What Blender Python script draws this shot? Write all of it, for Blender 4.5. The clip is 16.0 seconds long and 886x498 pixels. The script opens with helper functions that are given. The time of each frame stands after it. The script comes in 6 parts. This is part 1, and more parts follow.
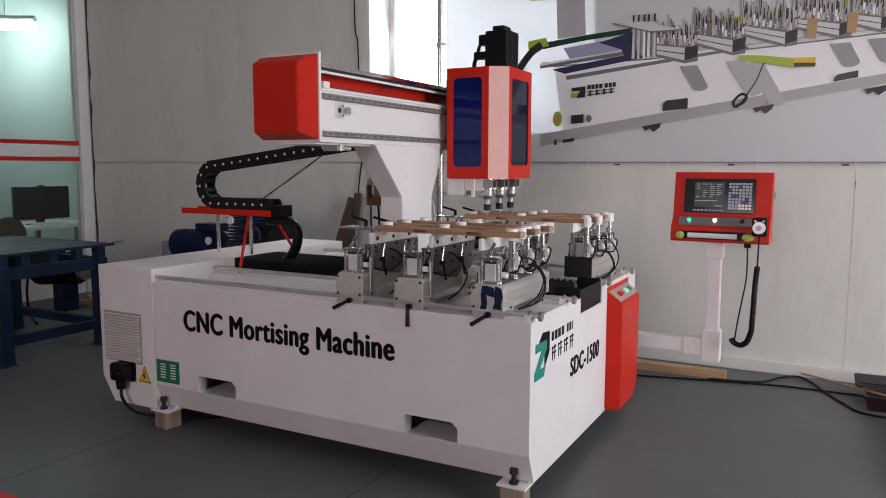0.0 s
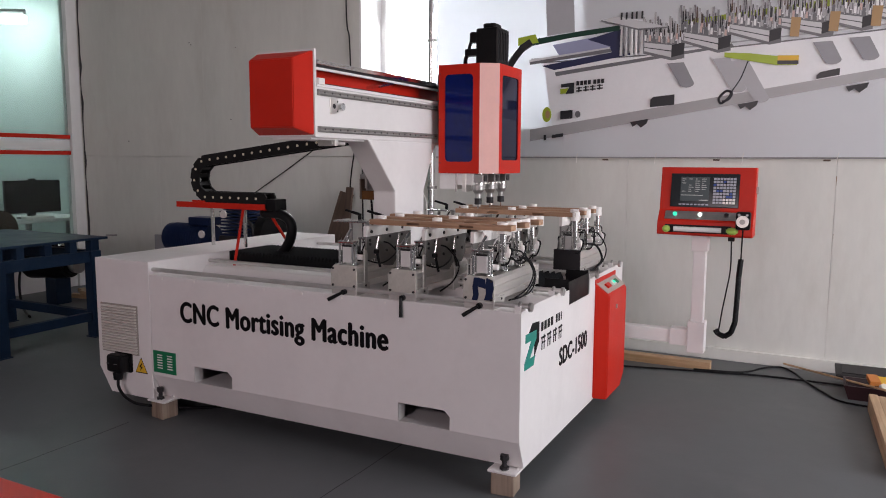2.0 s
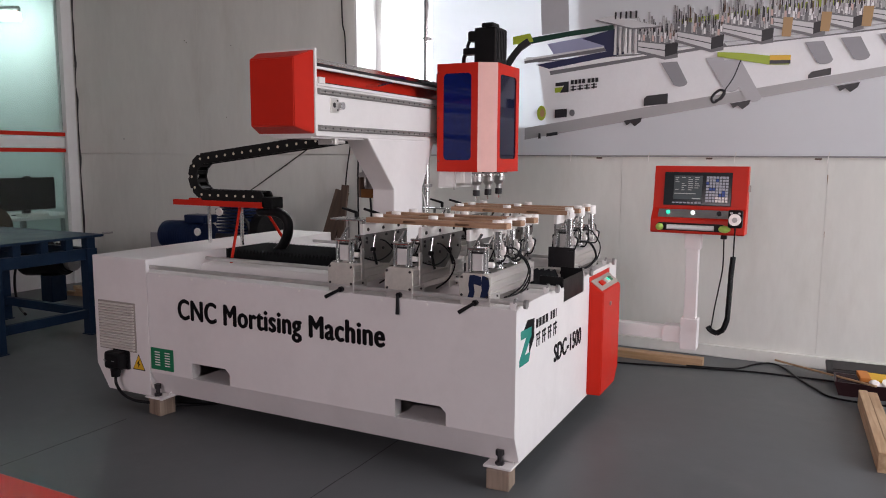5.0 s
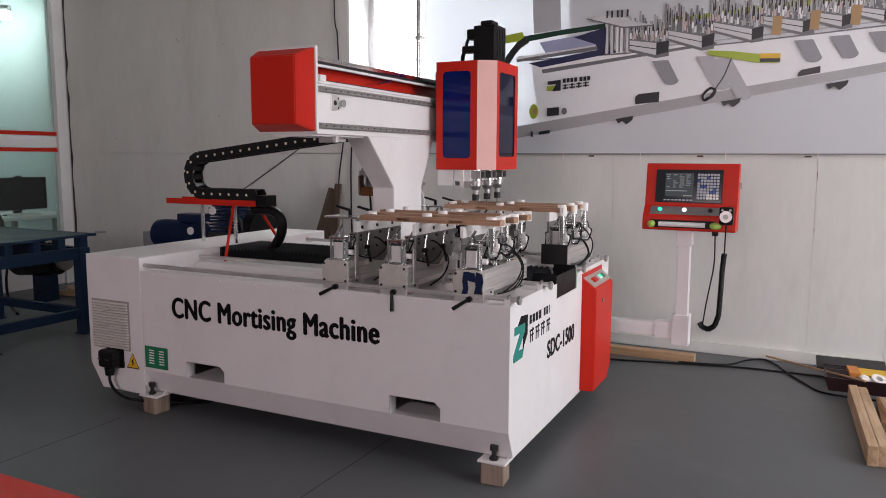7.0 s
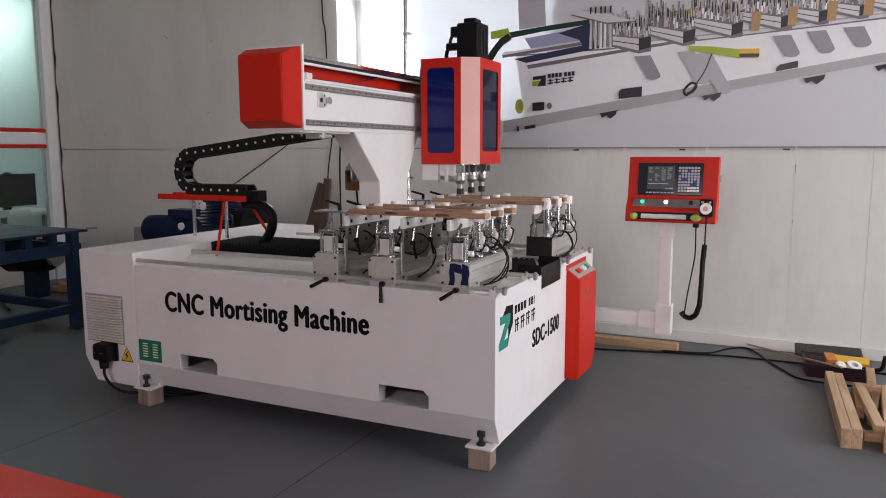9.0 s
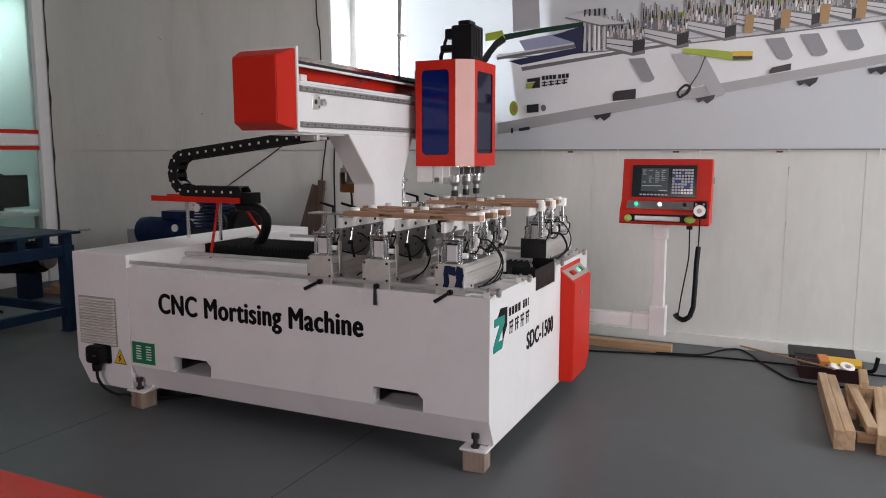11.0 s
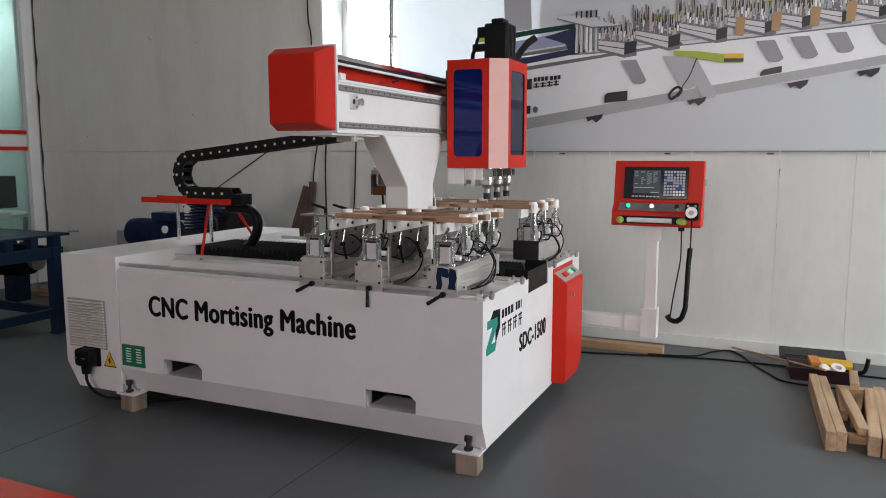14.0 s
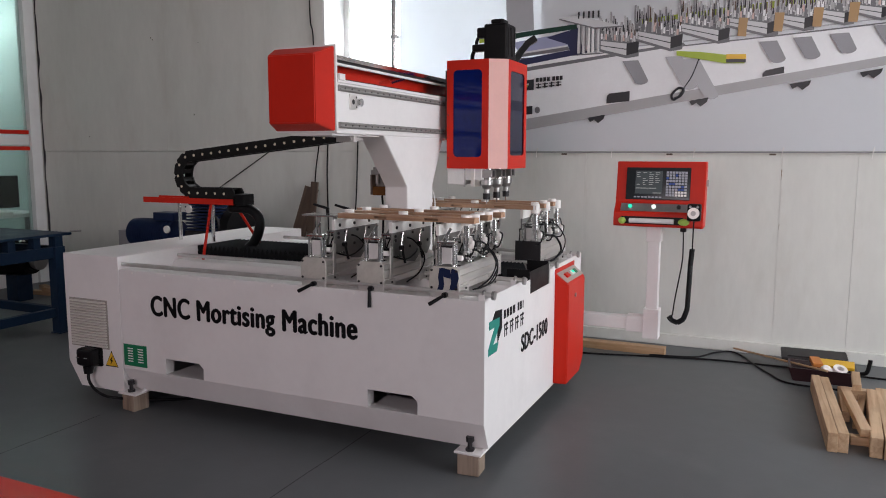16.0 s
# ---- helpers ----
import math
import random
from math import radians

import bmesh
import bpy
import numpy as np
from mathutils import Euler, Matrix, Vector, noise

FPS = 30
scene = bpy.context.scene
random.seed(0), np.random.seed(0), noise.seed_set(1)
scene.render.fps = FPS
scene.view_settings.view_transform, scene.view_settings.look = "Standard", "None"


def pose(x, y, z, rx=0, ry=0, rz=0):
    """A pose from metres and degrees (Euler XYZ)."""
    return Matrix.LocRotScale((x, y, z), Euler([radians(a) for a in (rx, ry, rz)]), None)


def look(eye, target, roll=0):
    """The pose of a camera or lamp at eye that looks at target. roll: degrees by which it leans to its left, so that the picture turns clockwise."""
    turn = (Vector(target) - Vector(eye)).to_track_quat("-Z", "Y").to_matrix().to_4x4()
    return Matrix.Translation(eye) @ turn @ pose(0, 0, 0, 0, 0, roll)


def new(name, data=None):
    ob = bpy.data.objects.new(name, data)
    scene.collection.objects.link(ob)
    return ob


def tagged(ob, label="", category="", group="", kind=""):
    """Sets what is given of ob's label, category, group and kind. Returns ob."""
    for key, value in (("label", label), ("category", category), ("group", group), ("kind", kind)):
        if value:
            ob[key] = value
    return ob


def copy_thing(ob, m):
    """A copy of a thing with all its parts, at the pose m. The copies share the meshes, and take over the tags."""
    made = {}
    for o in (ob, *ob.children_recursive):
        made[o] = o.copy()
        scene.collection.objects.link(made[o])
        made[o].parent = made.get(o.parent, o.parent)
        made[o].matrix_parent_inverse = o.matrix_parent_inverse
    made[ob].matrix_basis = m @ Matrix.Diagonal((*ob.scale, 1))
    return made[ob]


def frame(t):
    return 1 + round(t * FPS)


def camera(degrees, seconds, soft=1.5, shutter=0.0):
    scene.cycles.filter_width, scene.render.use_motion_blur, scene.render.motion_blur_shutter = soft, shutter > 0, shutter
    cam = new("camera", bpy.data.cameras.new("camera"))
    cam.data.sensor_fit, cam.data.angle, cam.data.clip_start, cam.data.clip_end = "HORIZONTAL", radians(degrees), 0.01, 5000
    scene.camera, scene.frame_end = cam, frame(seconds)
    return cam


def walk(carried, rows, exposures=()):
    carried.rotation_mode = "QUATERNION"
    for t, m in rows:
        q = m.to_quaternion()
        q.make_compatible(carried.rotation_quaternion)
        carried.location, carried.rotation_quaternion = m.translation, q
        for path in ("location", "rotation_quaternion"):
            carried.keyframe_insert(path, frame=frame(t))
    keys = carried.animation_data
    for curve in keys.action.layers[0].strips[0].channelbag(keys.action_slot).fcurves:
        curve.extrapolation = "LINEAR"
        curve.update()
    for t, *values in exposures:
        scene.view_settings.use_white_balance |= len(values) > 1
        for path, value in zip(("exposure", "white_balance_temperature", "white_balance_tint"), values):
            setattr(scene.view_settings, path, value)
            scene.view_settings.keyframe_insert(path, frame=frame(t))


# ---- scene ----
cam = camera(61.6, 16.0, soft=1.0)
PATH = [
    (0, (1.064, -2.75, 1.429), (0.13, -0.996, 1.206), 0.14),
    (0.5, (1.061, -2.754, 1.426), (0.128, -0.999, 1.203), 0.14),
    (1, (1.065, -2.783, 1.428), (0.143, -1.024, 1.199), 0.23),
    (1.5, (1.079, -2.813, 1.431), (0.165, -1.05, 1.196), 0.27),
    (2, (1.091, -2.835, 1.432), (0.184, -1.069, 1.194), 0.26),
    (2.5, (1.102, -2.852, 1.437), (0.199, -1.084, 1.195), 0.29),
    (3, (1.105, -2.867, 1.439), (0.206, -1.097, 1.195), 0.35),
    (3.5, (1.11, -2.87, 1.441), (0.212, -1.1, 1.195), 0.35),
    (4, (1.107, -2.871, 1.441), (0.211, -1.1, 1.195), 0.34),
    (6.5, (1.093, -2.872, 1.43), (0.211, -1.094, 1.186), 0.27),
    (7, (1.102, -2.893, 1.429), (0.228, -1.111, 1.183), 0.21),
    (7.5, (1.118, -2.926, 1.432), (0.254, -1.14, 1.18), 0.11),
    (8, (1.136, -2.944, 1.432), (0.277, -1.156, 1.176), -0.01),
    (8.5, (1.143, -2.963, 1.436), (0.292, -1.172, 1.175), -0.07),
    (9, (1.155, -2.975, 1.435), (0.307, -1.183, 1.173), -0.11),
    (11.5, (1.154, -2.974, 1.439), (0.325, -1.173, 1.182), -0.03),
    (12, (1.149, -2.974, 1.44), (0.325, -1.17, 1.183), -0.02),
    (12.5, (1.146, -2.974, 1.441), (0.326, -1.168, 1.184), 0.0),
    (13, (1.142, -2.973, 1.442), (0.326, -1.166, 1.185), 0.01),
    (13.5, (1.143, -2.97, 1.439), (0.328, -1.162, 1.184), 0.03),
    (14, (1.141, -2.967, 1.44), (0.329, -1.157, 1.185), 0.03),
    (14.5, (1.141, -2.97, 1.439), (0.332, -1.158, 1.185), 0.07),
    (15, (1.141, -2.971, 1.438), (0.335, -1.158, 1.185), 0.1),
    (15.5, (1.144, -2.969, 1.44), (0.338, -1.156, 1.186), 0.12),
    (16, (1.138, -2.968, 1.44), (0.323, -1.16, 1.186), 0.11),
]
walk(cam, [(t, look(e, a, r)) for t, e, a, r in PATH], ((0, -0.15, 6600, 17), (2, -0.08, 6600, 18), (9, -0.07, 6600, 18), (12.5, -0.09, 6430, 10), (14.5, -0.09, 6430, 10), (16, -0.10, 6450, 14)))


# ---- light ----
def world_and_light():
    w = bpy.data.worlds.new("sky")
    w.use_nodes = True
    scene.world = w
    nt = w.node_tree
    bg = nt.nodes["Background"]
    sky = nt.nodes.new("ShaderNodeTexSky")
    sky.sky_type = "NISHITA"
    sky.sun_disc = False
    sky.sun_elevation, sky.sun_rotation = radians(38), radians(200)
    nt.links.new(sky.outputs[0], bg.inputs[0])
    bg.inputs[1].default_value = 0.1

    def area(name, m, sx, sy, power, colour):
        d = bpy.data.lights.new(name, "AREA")
        d.shape, d.size, d.size_y, d.energy, d.color = "RECTANGLE", sx, sy, power, colour
        ob = new(name, d)
        ob.matrix_world = m
        return ob

    # daylight through the assumed east gate and the north window, plus added south fill
    area("gate_daylight", look((5.9, 0.3, 2.3), (0, 0.1, 1.1)), 4.0, 3.4, 318, (0.965, 0.985, 1.0))
    area("south_fill", look((0.7, -8.9, 2.8), (0.2, 0, 1.1)), 3.5, 2.4, 188, (1.0, 0.85, 0.86))
    area("north_window_daylight", look((-2.28, 3.05, 2.8), (-2.0, 0.5, 1.4)), 0.6, 2.2, 26, (0.93, 0.97, 1.0))


world_and_light()
scene.view_settings.exposure = 0.0


# ---- materials ----
def mat(name, col, rough=0.5, metal=0.0, var=0.12, scale=6.0, bump=0.0, bscale=120.0, coat=0.0, stain=None, stain_scale=2.0,
        stain_amt=0.5, rvar=0.12, stretch=None, spec=None, island=0.0):
    m = bpy.data.materials.new(name)
    m.use_nodes = True
    nt = m.node_tree
    N, L = nt.nodes.new, nt.links.new
    p = nt.nodes["Principled BSDF"]
    p.inputs["Metallic"].default_value = metal
    p.inputs["Coat Weight"].default_value = coat
    p.inputs["Specular IOR Level"].default_value = 0.32 if spec is None else spec
    tc = N("ShaderNodeTexCoord")
    src = tc.outputs["Object"]
    if stretch:
        mp = N("ShaderNodeMapping")
        mp.inputs["Scale"].default_value = stretch
        L(src, mp.inputs[0])
        src = mp.outputs[0]
    n1 = N("ShaderNodeTexNoise")
    n1.inputs["Scale"].default_value, n1.inputs["Detail"].default_value = scale, 6
    L(src, n1.inputs["Vector"])
    n2 = N("ShaderNodeTexNoise")
    n2.inputs["Scale"].default_value, n2.inputs["Detail"].default_value = scale * 9, 4
    L(src, n2.inputs["Vector"])
    mix = N("ShaderNodeMath")
    mix.operation = "MULTIPLY_ADD"
    L(n2.outputs["Fac"], mix.inputs[0])
    mix.inputs[1].default_value = 0.4
    L(n1.outputs["Fac"], mix.inputs[2])
    ramp = N("ShaderNodeMapRange")
    ramp.inputs[1].default_value, ramp.inputs[2].default_value = 0.4, 1.0
    ramp.inputs[3].default_value, ramp.inputs[4].default_value = 1 - var, 1 + var * 0.6
    L(mix.outputs[0], ramp.inputs[0])
    vm = N("ShaderNodeVectorMath")
    vm.operation = "SCALE"
    vm.inputs[0].default_value = col
    L(ramp.outputs[0], vm.inputs["Scale"])
    out = vm.outputs[0]
    if island:
        oi = N("ShaderNodeObjectInfo")
        r2 = N("ShaderNodeMapRange")
        r2.inputs[3].default_value, r2.inputs[4].default_value = 1 - island, 1 + island
        L(oi.outputs["Random"], r2.inputs[0])
        v2 = N("ShaderNodeVectorMath")
        v2.operation = "SCALE"
        L(out, v2.inputs[0])
        L(r2.outputs[0], v2.inputs["Scale"])
        out = v2.outputs[0]
    if stain:
        n3 = N("ShaderNodeTexNoise")
        n3.inputs["Scale"].default_value, n3.inputs["Detail"].default_value, n3.inputs["Roughness"].default_value = stain_scale, 9, 0.68
        L(src, n3.inputs["Vector"])
        r3 = N("ShaderNodeMapRange")
        r3.inputs[1].default_value, r3.inputs[2].default_value = 0.52, 0.78
        r3.inputs[4].default_value = stain_amt
        L(n3.outputs["Fac"], r3.inputs[0])
        mx = N("ShaderNodeMix")
        mx.data_type = "RGBA"
        L(r3.outputs[0], mx.inputs[0])
        L(out, mx.inputs[6])
        mx.inputs[7].default_value = (*stain, 1)
        out = mx.outputs[2]
    L(out, p.inputs["Base Color"])
    rr = N("ShaderNodeMapRange")
    rr.inputs[3].default_value, rr.inputs[4].default_value = max(0.02, rough - rvar), min(1, rough + rvar)
    L(n1.outputs["Fac"], rr.inputs[0])
    L(rr.outputs[0], p.inputs["Roughness"])
    if bump:
        n4 = N("ShaderNodeTexNoise")
        n4.inputs["Scale"].default_value, n4.inputs["Detail"].default_value = bscale, 3
        L(src, n4.inputs["Vector"])
        b = N("ShaderNodeBump")
        b.inputs["Strength"].default_value, b.inputs["Distance"].default_value = bump, 0.004
        L(n4.outputs["Fac"], b.inputs["Height"])
        L(b.outputs[0], p.inputs["Normal"])
    return m


def wood(name, col, dark, axis=0, scale=1.0):
    m = bpy.data.materials.new(name)
    m.use_nodes = True
    nt = m.node_tree
    N, L = nt.nodes.new, nt.links.new
    p = nt.nodes["Principled BSDF"]
    tc = N("ShaderNodeTexCoord")
    oi = N("ShaderNodeObjectInfo")
    add = N("ShaderNodeVectorMath")
    L(tc.outputs["Object"], add.inputs[0])
    L(oi.outputs["Random"], add.inputs[1])
    mp = N("ShaderNodeMapping")
    s = [38 * scale] * 3
    s[axis] = 2.2 * scale
    mp.inputs["Scale"].default_value = s
    L(add.outputs[0], mp.inputs[0])
    n = N("ShaderNodeTexNoise")
    n.inputs["Scale"].default_value, n.inputs["Detail"].default_value, n.inputs["Distortion"].default_value = 1.0, 8, 0.6
    L(mp.outputs[0], n.inputs["Vector"])
    n2 = N("ShaderNodeTexNoise")
    n2.inputs["Scale"].default_value, n2.inputs["Detail"].default_value = 5, 5
    L(add.outputs[0], n2.inputs["Vector"])
    r = N("ShaderNodeMapRange")
    r.inputs[1].default_value, r.inputs[2].default_value = 0.35, 0.7
    L(n.outputs["Fac"], r.inputs[0])
    mx = N("ShaderNodeMix")
    mx.data_type = "RGBA"
    L(r.outputs[0], mx.inputs[0])
    mx.inputs[6].default_value, mx.inputs[7].default_value = (*col, 1), (*dark, 1)
    sc = N("ShaderNodeMapRange")
    sc.inputs[3].default_value, sc.inputs[4].default_value = 0.7, 1.25
    L(n2.outputs["Fac"], sc.inputs[0])
    vm = N("ShaderNodeVectorMath")
    vm.operation = "SCALE"
    L(mx.outputs[2], vm.inputs[0])
    L(sc.outputs[0], vm.inputs["Scale"])
    L(vm.outputs[0], p.inputs["Base Color"])
    p.inputs["Roughness"].default_value = 0.62
    b = N("ShaderNodeBump")
    b.inputs["Strength"].default_value, b.inputs["Distance"].default_value = 0.35, 0.002
    L(n.outputs["Fac"], b.inputs["Height"])
    L(b.outputs[0], p.inputs["Normal"])
    return m


def glow(name, col, strength):
    m = bpy.data.materials.new(name)
    m.use_nodes = True
    p = m.node_tree.nodes["Principled BSDF"]
    p.inputs["Base Color"].default_value = (*col, 1)
    p.inputs["Emission Color"].default_value = (*col, 1)
    p.inputs["Emission Strength"].default_value = strength
    return m


def glass(name, col, rough=0.02, ior=1.45):
    m = bpy.data.materials.new(name)
    m.use_nodes = True
    p = m.node_tree.nodes["Principled BSDF"]
    p.inputs["Base Color"].default_value = (*col, 1)
    p.inputs["Transmission Weight"].default_value = 1
    p.inputs["Roughness"].default_value = rough
    p.inputs["IOR"].default_value = ior
    return m


WHITE = mat("white_powder_coat", (0.80, 0.775, 0.765), 0.42, var=0.05, scale=2.5, bump=0.12, bscale=420, stain=(0.55, 0.52, 0.50), stain_scale=3.0, stain_amt=0.22)
RED = mat("red_powder_coat", (0.60, 0.024, 0.011), 0.36, var=0.10, scale=3, bump=0.12, bscale=420, stain=(0.46, 0.03, 0.02), stain_amt=0.3, spec=0.16)
REDPALE = mat("pale_red_strip", (0.84, 0.50, 0.45), 0.34, var=0.06, scale=8, bump=0.08, bscale=420, spec=0.2)
ALU = mat("brushed_aluminium", (0.80, 0.775, 0.745), 0.32, 0.8, var=0.14, scale=5, bump=0.04, bscale=120, stretch=(8, 1, 8), stain=(0.34, 0.32, 0.30), stain_scale=5, stain_amt=0.4)
ALUP = mat("milled_aluminium_plate", (0.62, 0.60, 0.575), 0.40, 0.6, var=0.2, scale=9, bump=0.15, bscale=260, stain=(0.30, 0.28, 0.27), stain_scale=8, stain_amt=0.4)
GUIDE = mat("ground_steel_bar", (0.66, 0.65, 0.63), 0.36, 0.75, var=0.15, scale=12)
RAILM = mat("dull_rail_steel", (0.33, 0.32, 0.31), 0.5, 0.45, var=0.25, scale=25)
ENDM = mat("anodised_end_plate", (0.62, 0.60, 0.545), 0.45, 0.3, var=0.2, scale=9, bump=0.1, bscale=200)
CHROME = mat("polished_steel", (0.74, 0.74, 0.74), 0.16, 1.0, var=0.12, scale=20, rvar=0.08)
STEEL = mat("dull_steel", (0.40, 0.39, 0.38), 0.40, 0.9, var=0.2, scale=14, bump=0.1, bscale=150)
DARK = mat("blackened_steel", (0.030, 0.028, 0.030), 0.45, 0.2, var=0.3, scale=12)
BLACK = mat("black_plastic", (0.006, 0.006, 0.007), 0.40, var=0.3, scale=14, bump=0.06, bscale=240, spec=0.18)
RUBBER = mat("black_bellows_cloth", (0.008, 0.009, 0.010), 0.62, var=0.35, scale=20, bump=0.2, bscale=300, spec=0.12)
CHAINM = mat("black_chain_nylon", (0.014, 0.014, 0.014), 0.42, var=0.3, scale=30, spec=0.18)
IVORY = mat("ivory_pin", (0.80, 0.74, 0.58), 0.5, var=0.08, scale=40)
PLATEM = mat("grey_jaw_plate", (0.23, 0.225, 0.215), 0.42, 0.55, var=0.2, scale=9, bump=0.1, bscale=200)
CASTM = mat("pale_grey_casting", (0.76, 0.75, 0.735), 0.5, 0.1, var=0.1, scale=10, bump=0.08, bscale=200)
NYLON = mat("white_nylon", (0.86, 0.83, 0.80), 0.48, var=0.06, scale=15)
WORK = wood("reddish_hardwood", (0.47, 0.28, 0.17), (0.29, 0.155, 0.09), 0, 1.2)
TIMBER = wood("pale_pine", (0.60, 0.42, 0.26), (0.42, 0.26, 0.14), 1, 1.0)
TIMBERX = wood("pale_pine_along", (0.55, 0.36, 0.21), (0.40, 0.24, 0.12), 0, 1.0)
BLOCK = wood("raw_wood_block", (0.34, 0.26, 0.20), (0.20, 0.14, 0.10), 2, 1.0)
BOARD = wood("brown_board", (0.13, 0.085, 0.06), (0.08, 0.05, 0.037), 2, 0.7)
# the head's blue acrylic again, its shaded side look put into the colour
TINT_SIDE = mat("side_shaded_blue_acrylic", (0.008, 0.011, 0.035), 0.06, var=0.3, scale=3, rvar=0.02, spec=0.3)
TINT = mat("dark_blue_acrylic", (0.003, 0.012, 0.12), 0.05, var=0.4, scale=3, rvar=0.02, spec=0.25)
NAVY = mat("navy_paint", (0.010, 0.026, 0.056), 0.5, var=0.2, scale=6, bump=0.15, bscale=150, stain=(0.035, 0.048, 0.066), stain_amt=0.5, spec=0.14)
MOTORBLUE = mat("blue_motor_paint", (0.005, 0.015, 0.060), 0.38, var=0.2, scale=8, bump=0.12, bscale=150)
GREY = mat("grey_paint", (0.30, 0.30, 0.31), 0.45, var=0.1, scale=8)
GRILLE = mat("beige_grille", (0.36, 0.33, 0.30), 0.5, var=0.1)
SLATM = mat("off_white_louvre_plastic", (0.66, 0.625, 0.59), 0.45, var=0.06, scale=8)
PALEPLATE = mat("worn_pale_plate", (0.52, 0.47, 0.42), 0.45, 0.25, var=0.15, scale=20)
TXT = mat("black_vinyl_lettering", (0.007, 0.007, 0.008), 0.5, var=0.1, spec=0.08)
GREEN = mat("green_label", (0.010, 0.19, 0.085), 0.4, var=0.08)
TEAL = mat("teal_vinyl", (0.01, 0.25, 0.20), 0.4, var=0.05)
YELLOW = mat("yellow_label", (0.78, 0.46, 0.03), 0.4, var=0.06)
LIME = mat("lime_rubber", (0.42, 0.62, 0.12), 0.45, var=0.1)
AMBER = mat("amber_bowl", (0.13, 0.055, 0.018), 0.15, var=0.3)
SCREEN = mat("dark_screen", (0.018, 0.022, 0.025), 0.12, var=0.2, rvar=0.04)
LCD = glow("lcd_grey", (0.03, 0.042, 0.045), 0.45)
LCDTXT = glow("lcd_letters", (0.42, 0.44, 0.42), 0.2)
KEY = mat("pale_keys", (0.42, 0.44, 0.50), 0.45, var=0.05)
KEYB = mat("blue_keys", (0.03, 0.08, 0.32), 0.45, var=0.05)
LEDG = glow("green_lamp", (0.02, 0.75, 0.45), 0.9)
LEDW = glow("white_lamp", (0.75, 0.95, 0.85), 1.4)
FLOOR = mat("grey_floor_paint", (0.110, 0.117, 0.121), 0.44, var=0.16, scale=0.9, bump=0.08, bscale=60, stain=(0.165, 0.166, 0.165), stain_scale=1.3, stain_amt=0.5, rvar=0.14)
WALLM = mat("dirty_white_wall_panel", (0.715, 0.715, 0.672), 0.55, var=0.09, scale=1.6, bump=0.12, bscale=30, stain=(0.50, 0.475, 0.41), stain_scale=1.5, stain_amt=0.42, stretch=(1.6, 1.6, 0.5))
# the ceiling is out of view; its grey only limits bounced light
CEILM = mat("grey_unseen_ceiling", (0.40, 0.40, 0.40), 0.7, var=0.08, scale=1)
JOINTM = mat("dirty_floor_joint", (0.05, 0.05, 0.05), 0.7, var=0.4, scale=9)
# grey of the unseen walls, kept dark to cut bounce light
UNSEENM = mat("grey_unseen_wall", (0.38, 0.37, 0.36), 0.8, var=0.12, scale=1.5, bump=0.2, bscale=40)
FRAMEW = mat("white_window_frame", (0.78, 0.78, 0.77), 0.4, var=0.05)
VINYL = mat("white_banner_vinyl", (0.85, 0.86, 0.88), 0.30, var=0.04, scale=1.2, bump=0.25, bscale=3.5, rvar=0.08)
_v = VINYL.node_tree
_t, _x = _v.nodes.new("ShaderNodeBsdfTranslucent"), _v.nodes.new("ShaderNodeMixShader")
_t.inputs[0].default_value, _x.inputs[0].default_value = (0.9, 0.93, 0.96, 1), 0.42
_v.links.new(_v.nodes["Principled BSDF"].outputs[0], _x.inputs[1])
_v.links.new(_t.outputs[0], _x.inputs[2])
_v.links.new(_x.outputs[0], _v.nodes["Material Output"].inputs[0])
PANE = glass("clear_pane", (0.93, 0.97, 0.96))
GREENPANE = glass("greenish_pane", (0.80, 0.90, 0.87))
OUTSIDE = glow("bright_sky_outside", (0.95, 0.98, 1.0), 4.5)


# ---- building helpers ----
def bx(bm, x0, x1, y0, y1, z0, z1, bevel=0.0, m=None, seg=2):
    c = Matrix.Translation(((x0 + x1) / 2, (y0 + y1) / 2, (z0 + z1) / 2)) @ Matrix.Diagonal((x1 - x0, y1 - y0, z1 - z0, 1))
    r = bmesh.ops.create_cube(bm, size=1, matrix=(m @ c) if m else c)
    if bevel:
        es = list({e for v in r["verts"] for e in v.link_edges})
        bmesh.ops.bevel(bm, geom=es, offset=bevel, segments=seg, affect="EDGES", profile=0.6)
    return bm


def cyl(bm, a, b, r, seg=16, r2=None):
    a, b = Vector(a), Vector(b)
    d = b - a
    m = Matrix.Translation((a + b) / 2) @ d.to_track_quat("Z", "Y").to_matrix().to_4x4()
    made = bmesh.ops.create_cone(bm, cap_ends=True, segments=seg, radius1=r, radius2=r if r2 is None else r2, depth=d.length, matrix=m)
    if seg > 8:
        for f in {f for v in made["verts"] for f in v.link_faces}:
            f.smooth = len(f.verts) == 4
            if len(f.verts) > 4:
                for e in f.edges:
                    e.smooth = False
    return bm


def prism(bm, pts, axis, lo, hi, bevel=0.0):
    """pts: outline in the two other axes, in order; axis: 0, 1 or 2."""
    def at(p, h):
        v = list(p)
        v.insert(axis, h)
        return v
    a = [bm.verts.new(at(p, lo)) for p in pts]
    b = [bm.verts.new(at(p, hi)) for p in pts]
    fs = [bm.faces.new(a), bm.faces.new(b)]
    n = len(pts)
    for i in range(n):
        fs.append(bm.faces.new((a[i], a[(i + 1) % n], b[(i + 1) % n], b[i])))
    bmesh.ops.recalc_face_normals(bm, faces=fs)
    if bevel:
        es = list({e for f in fs for e in f.edges})
        bmesh.ops.bevel(bm, geom=es, offset=bevel, segments=2, affect="EDGES", profile=0.6)
    return bm


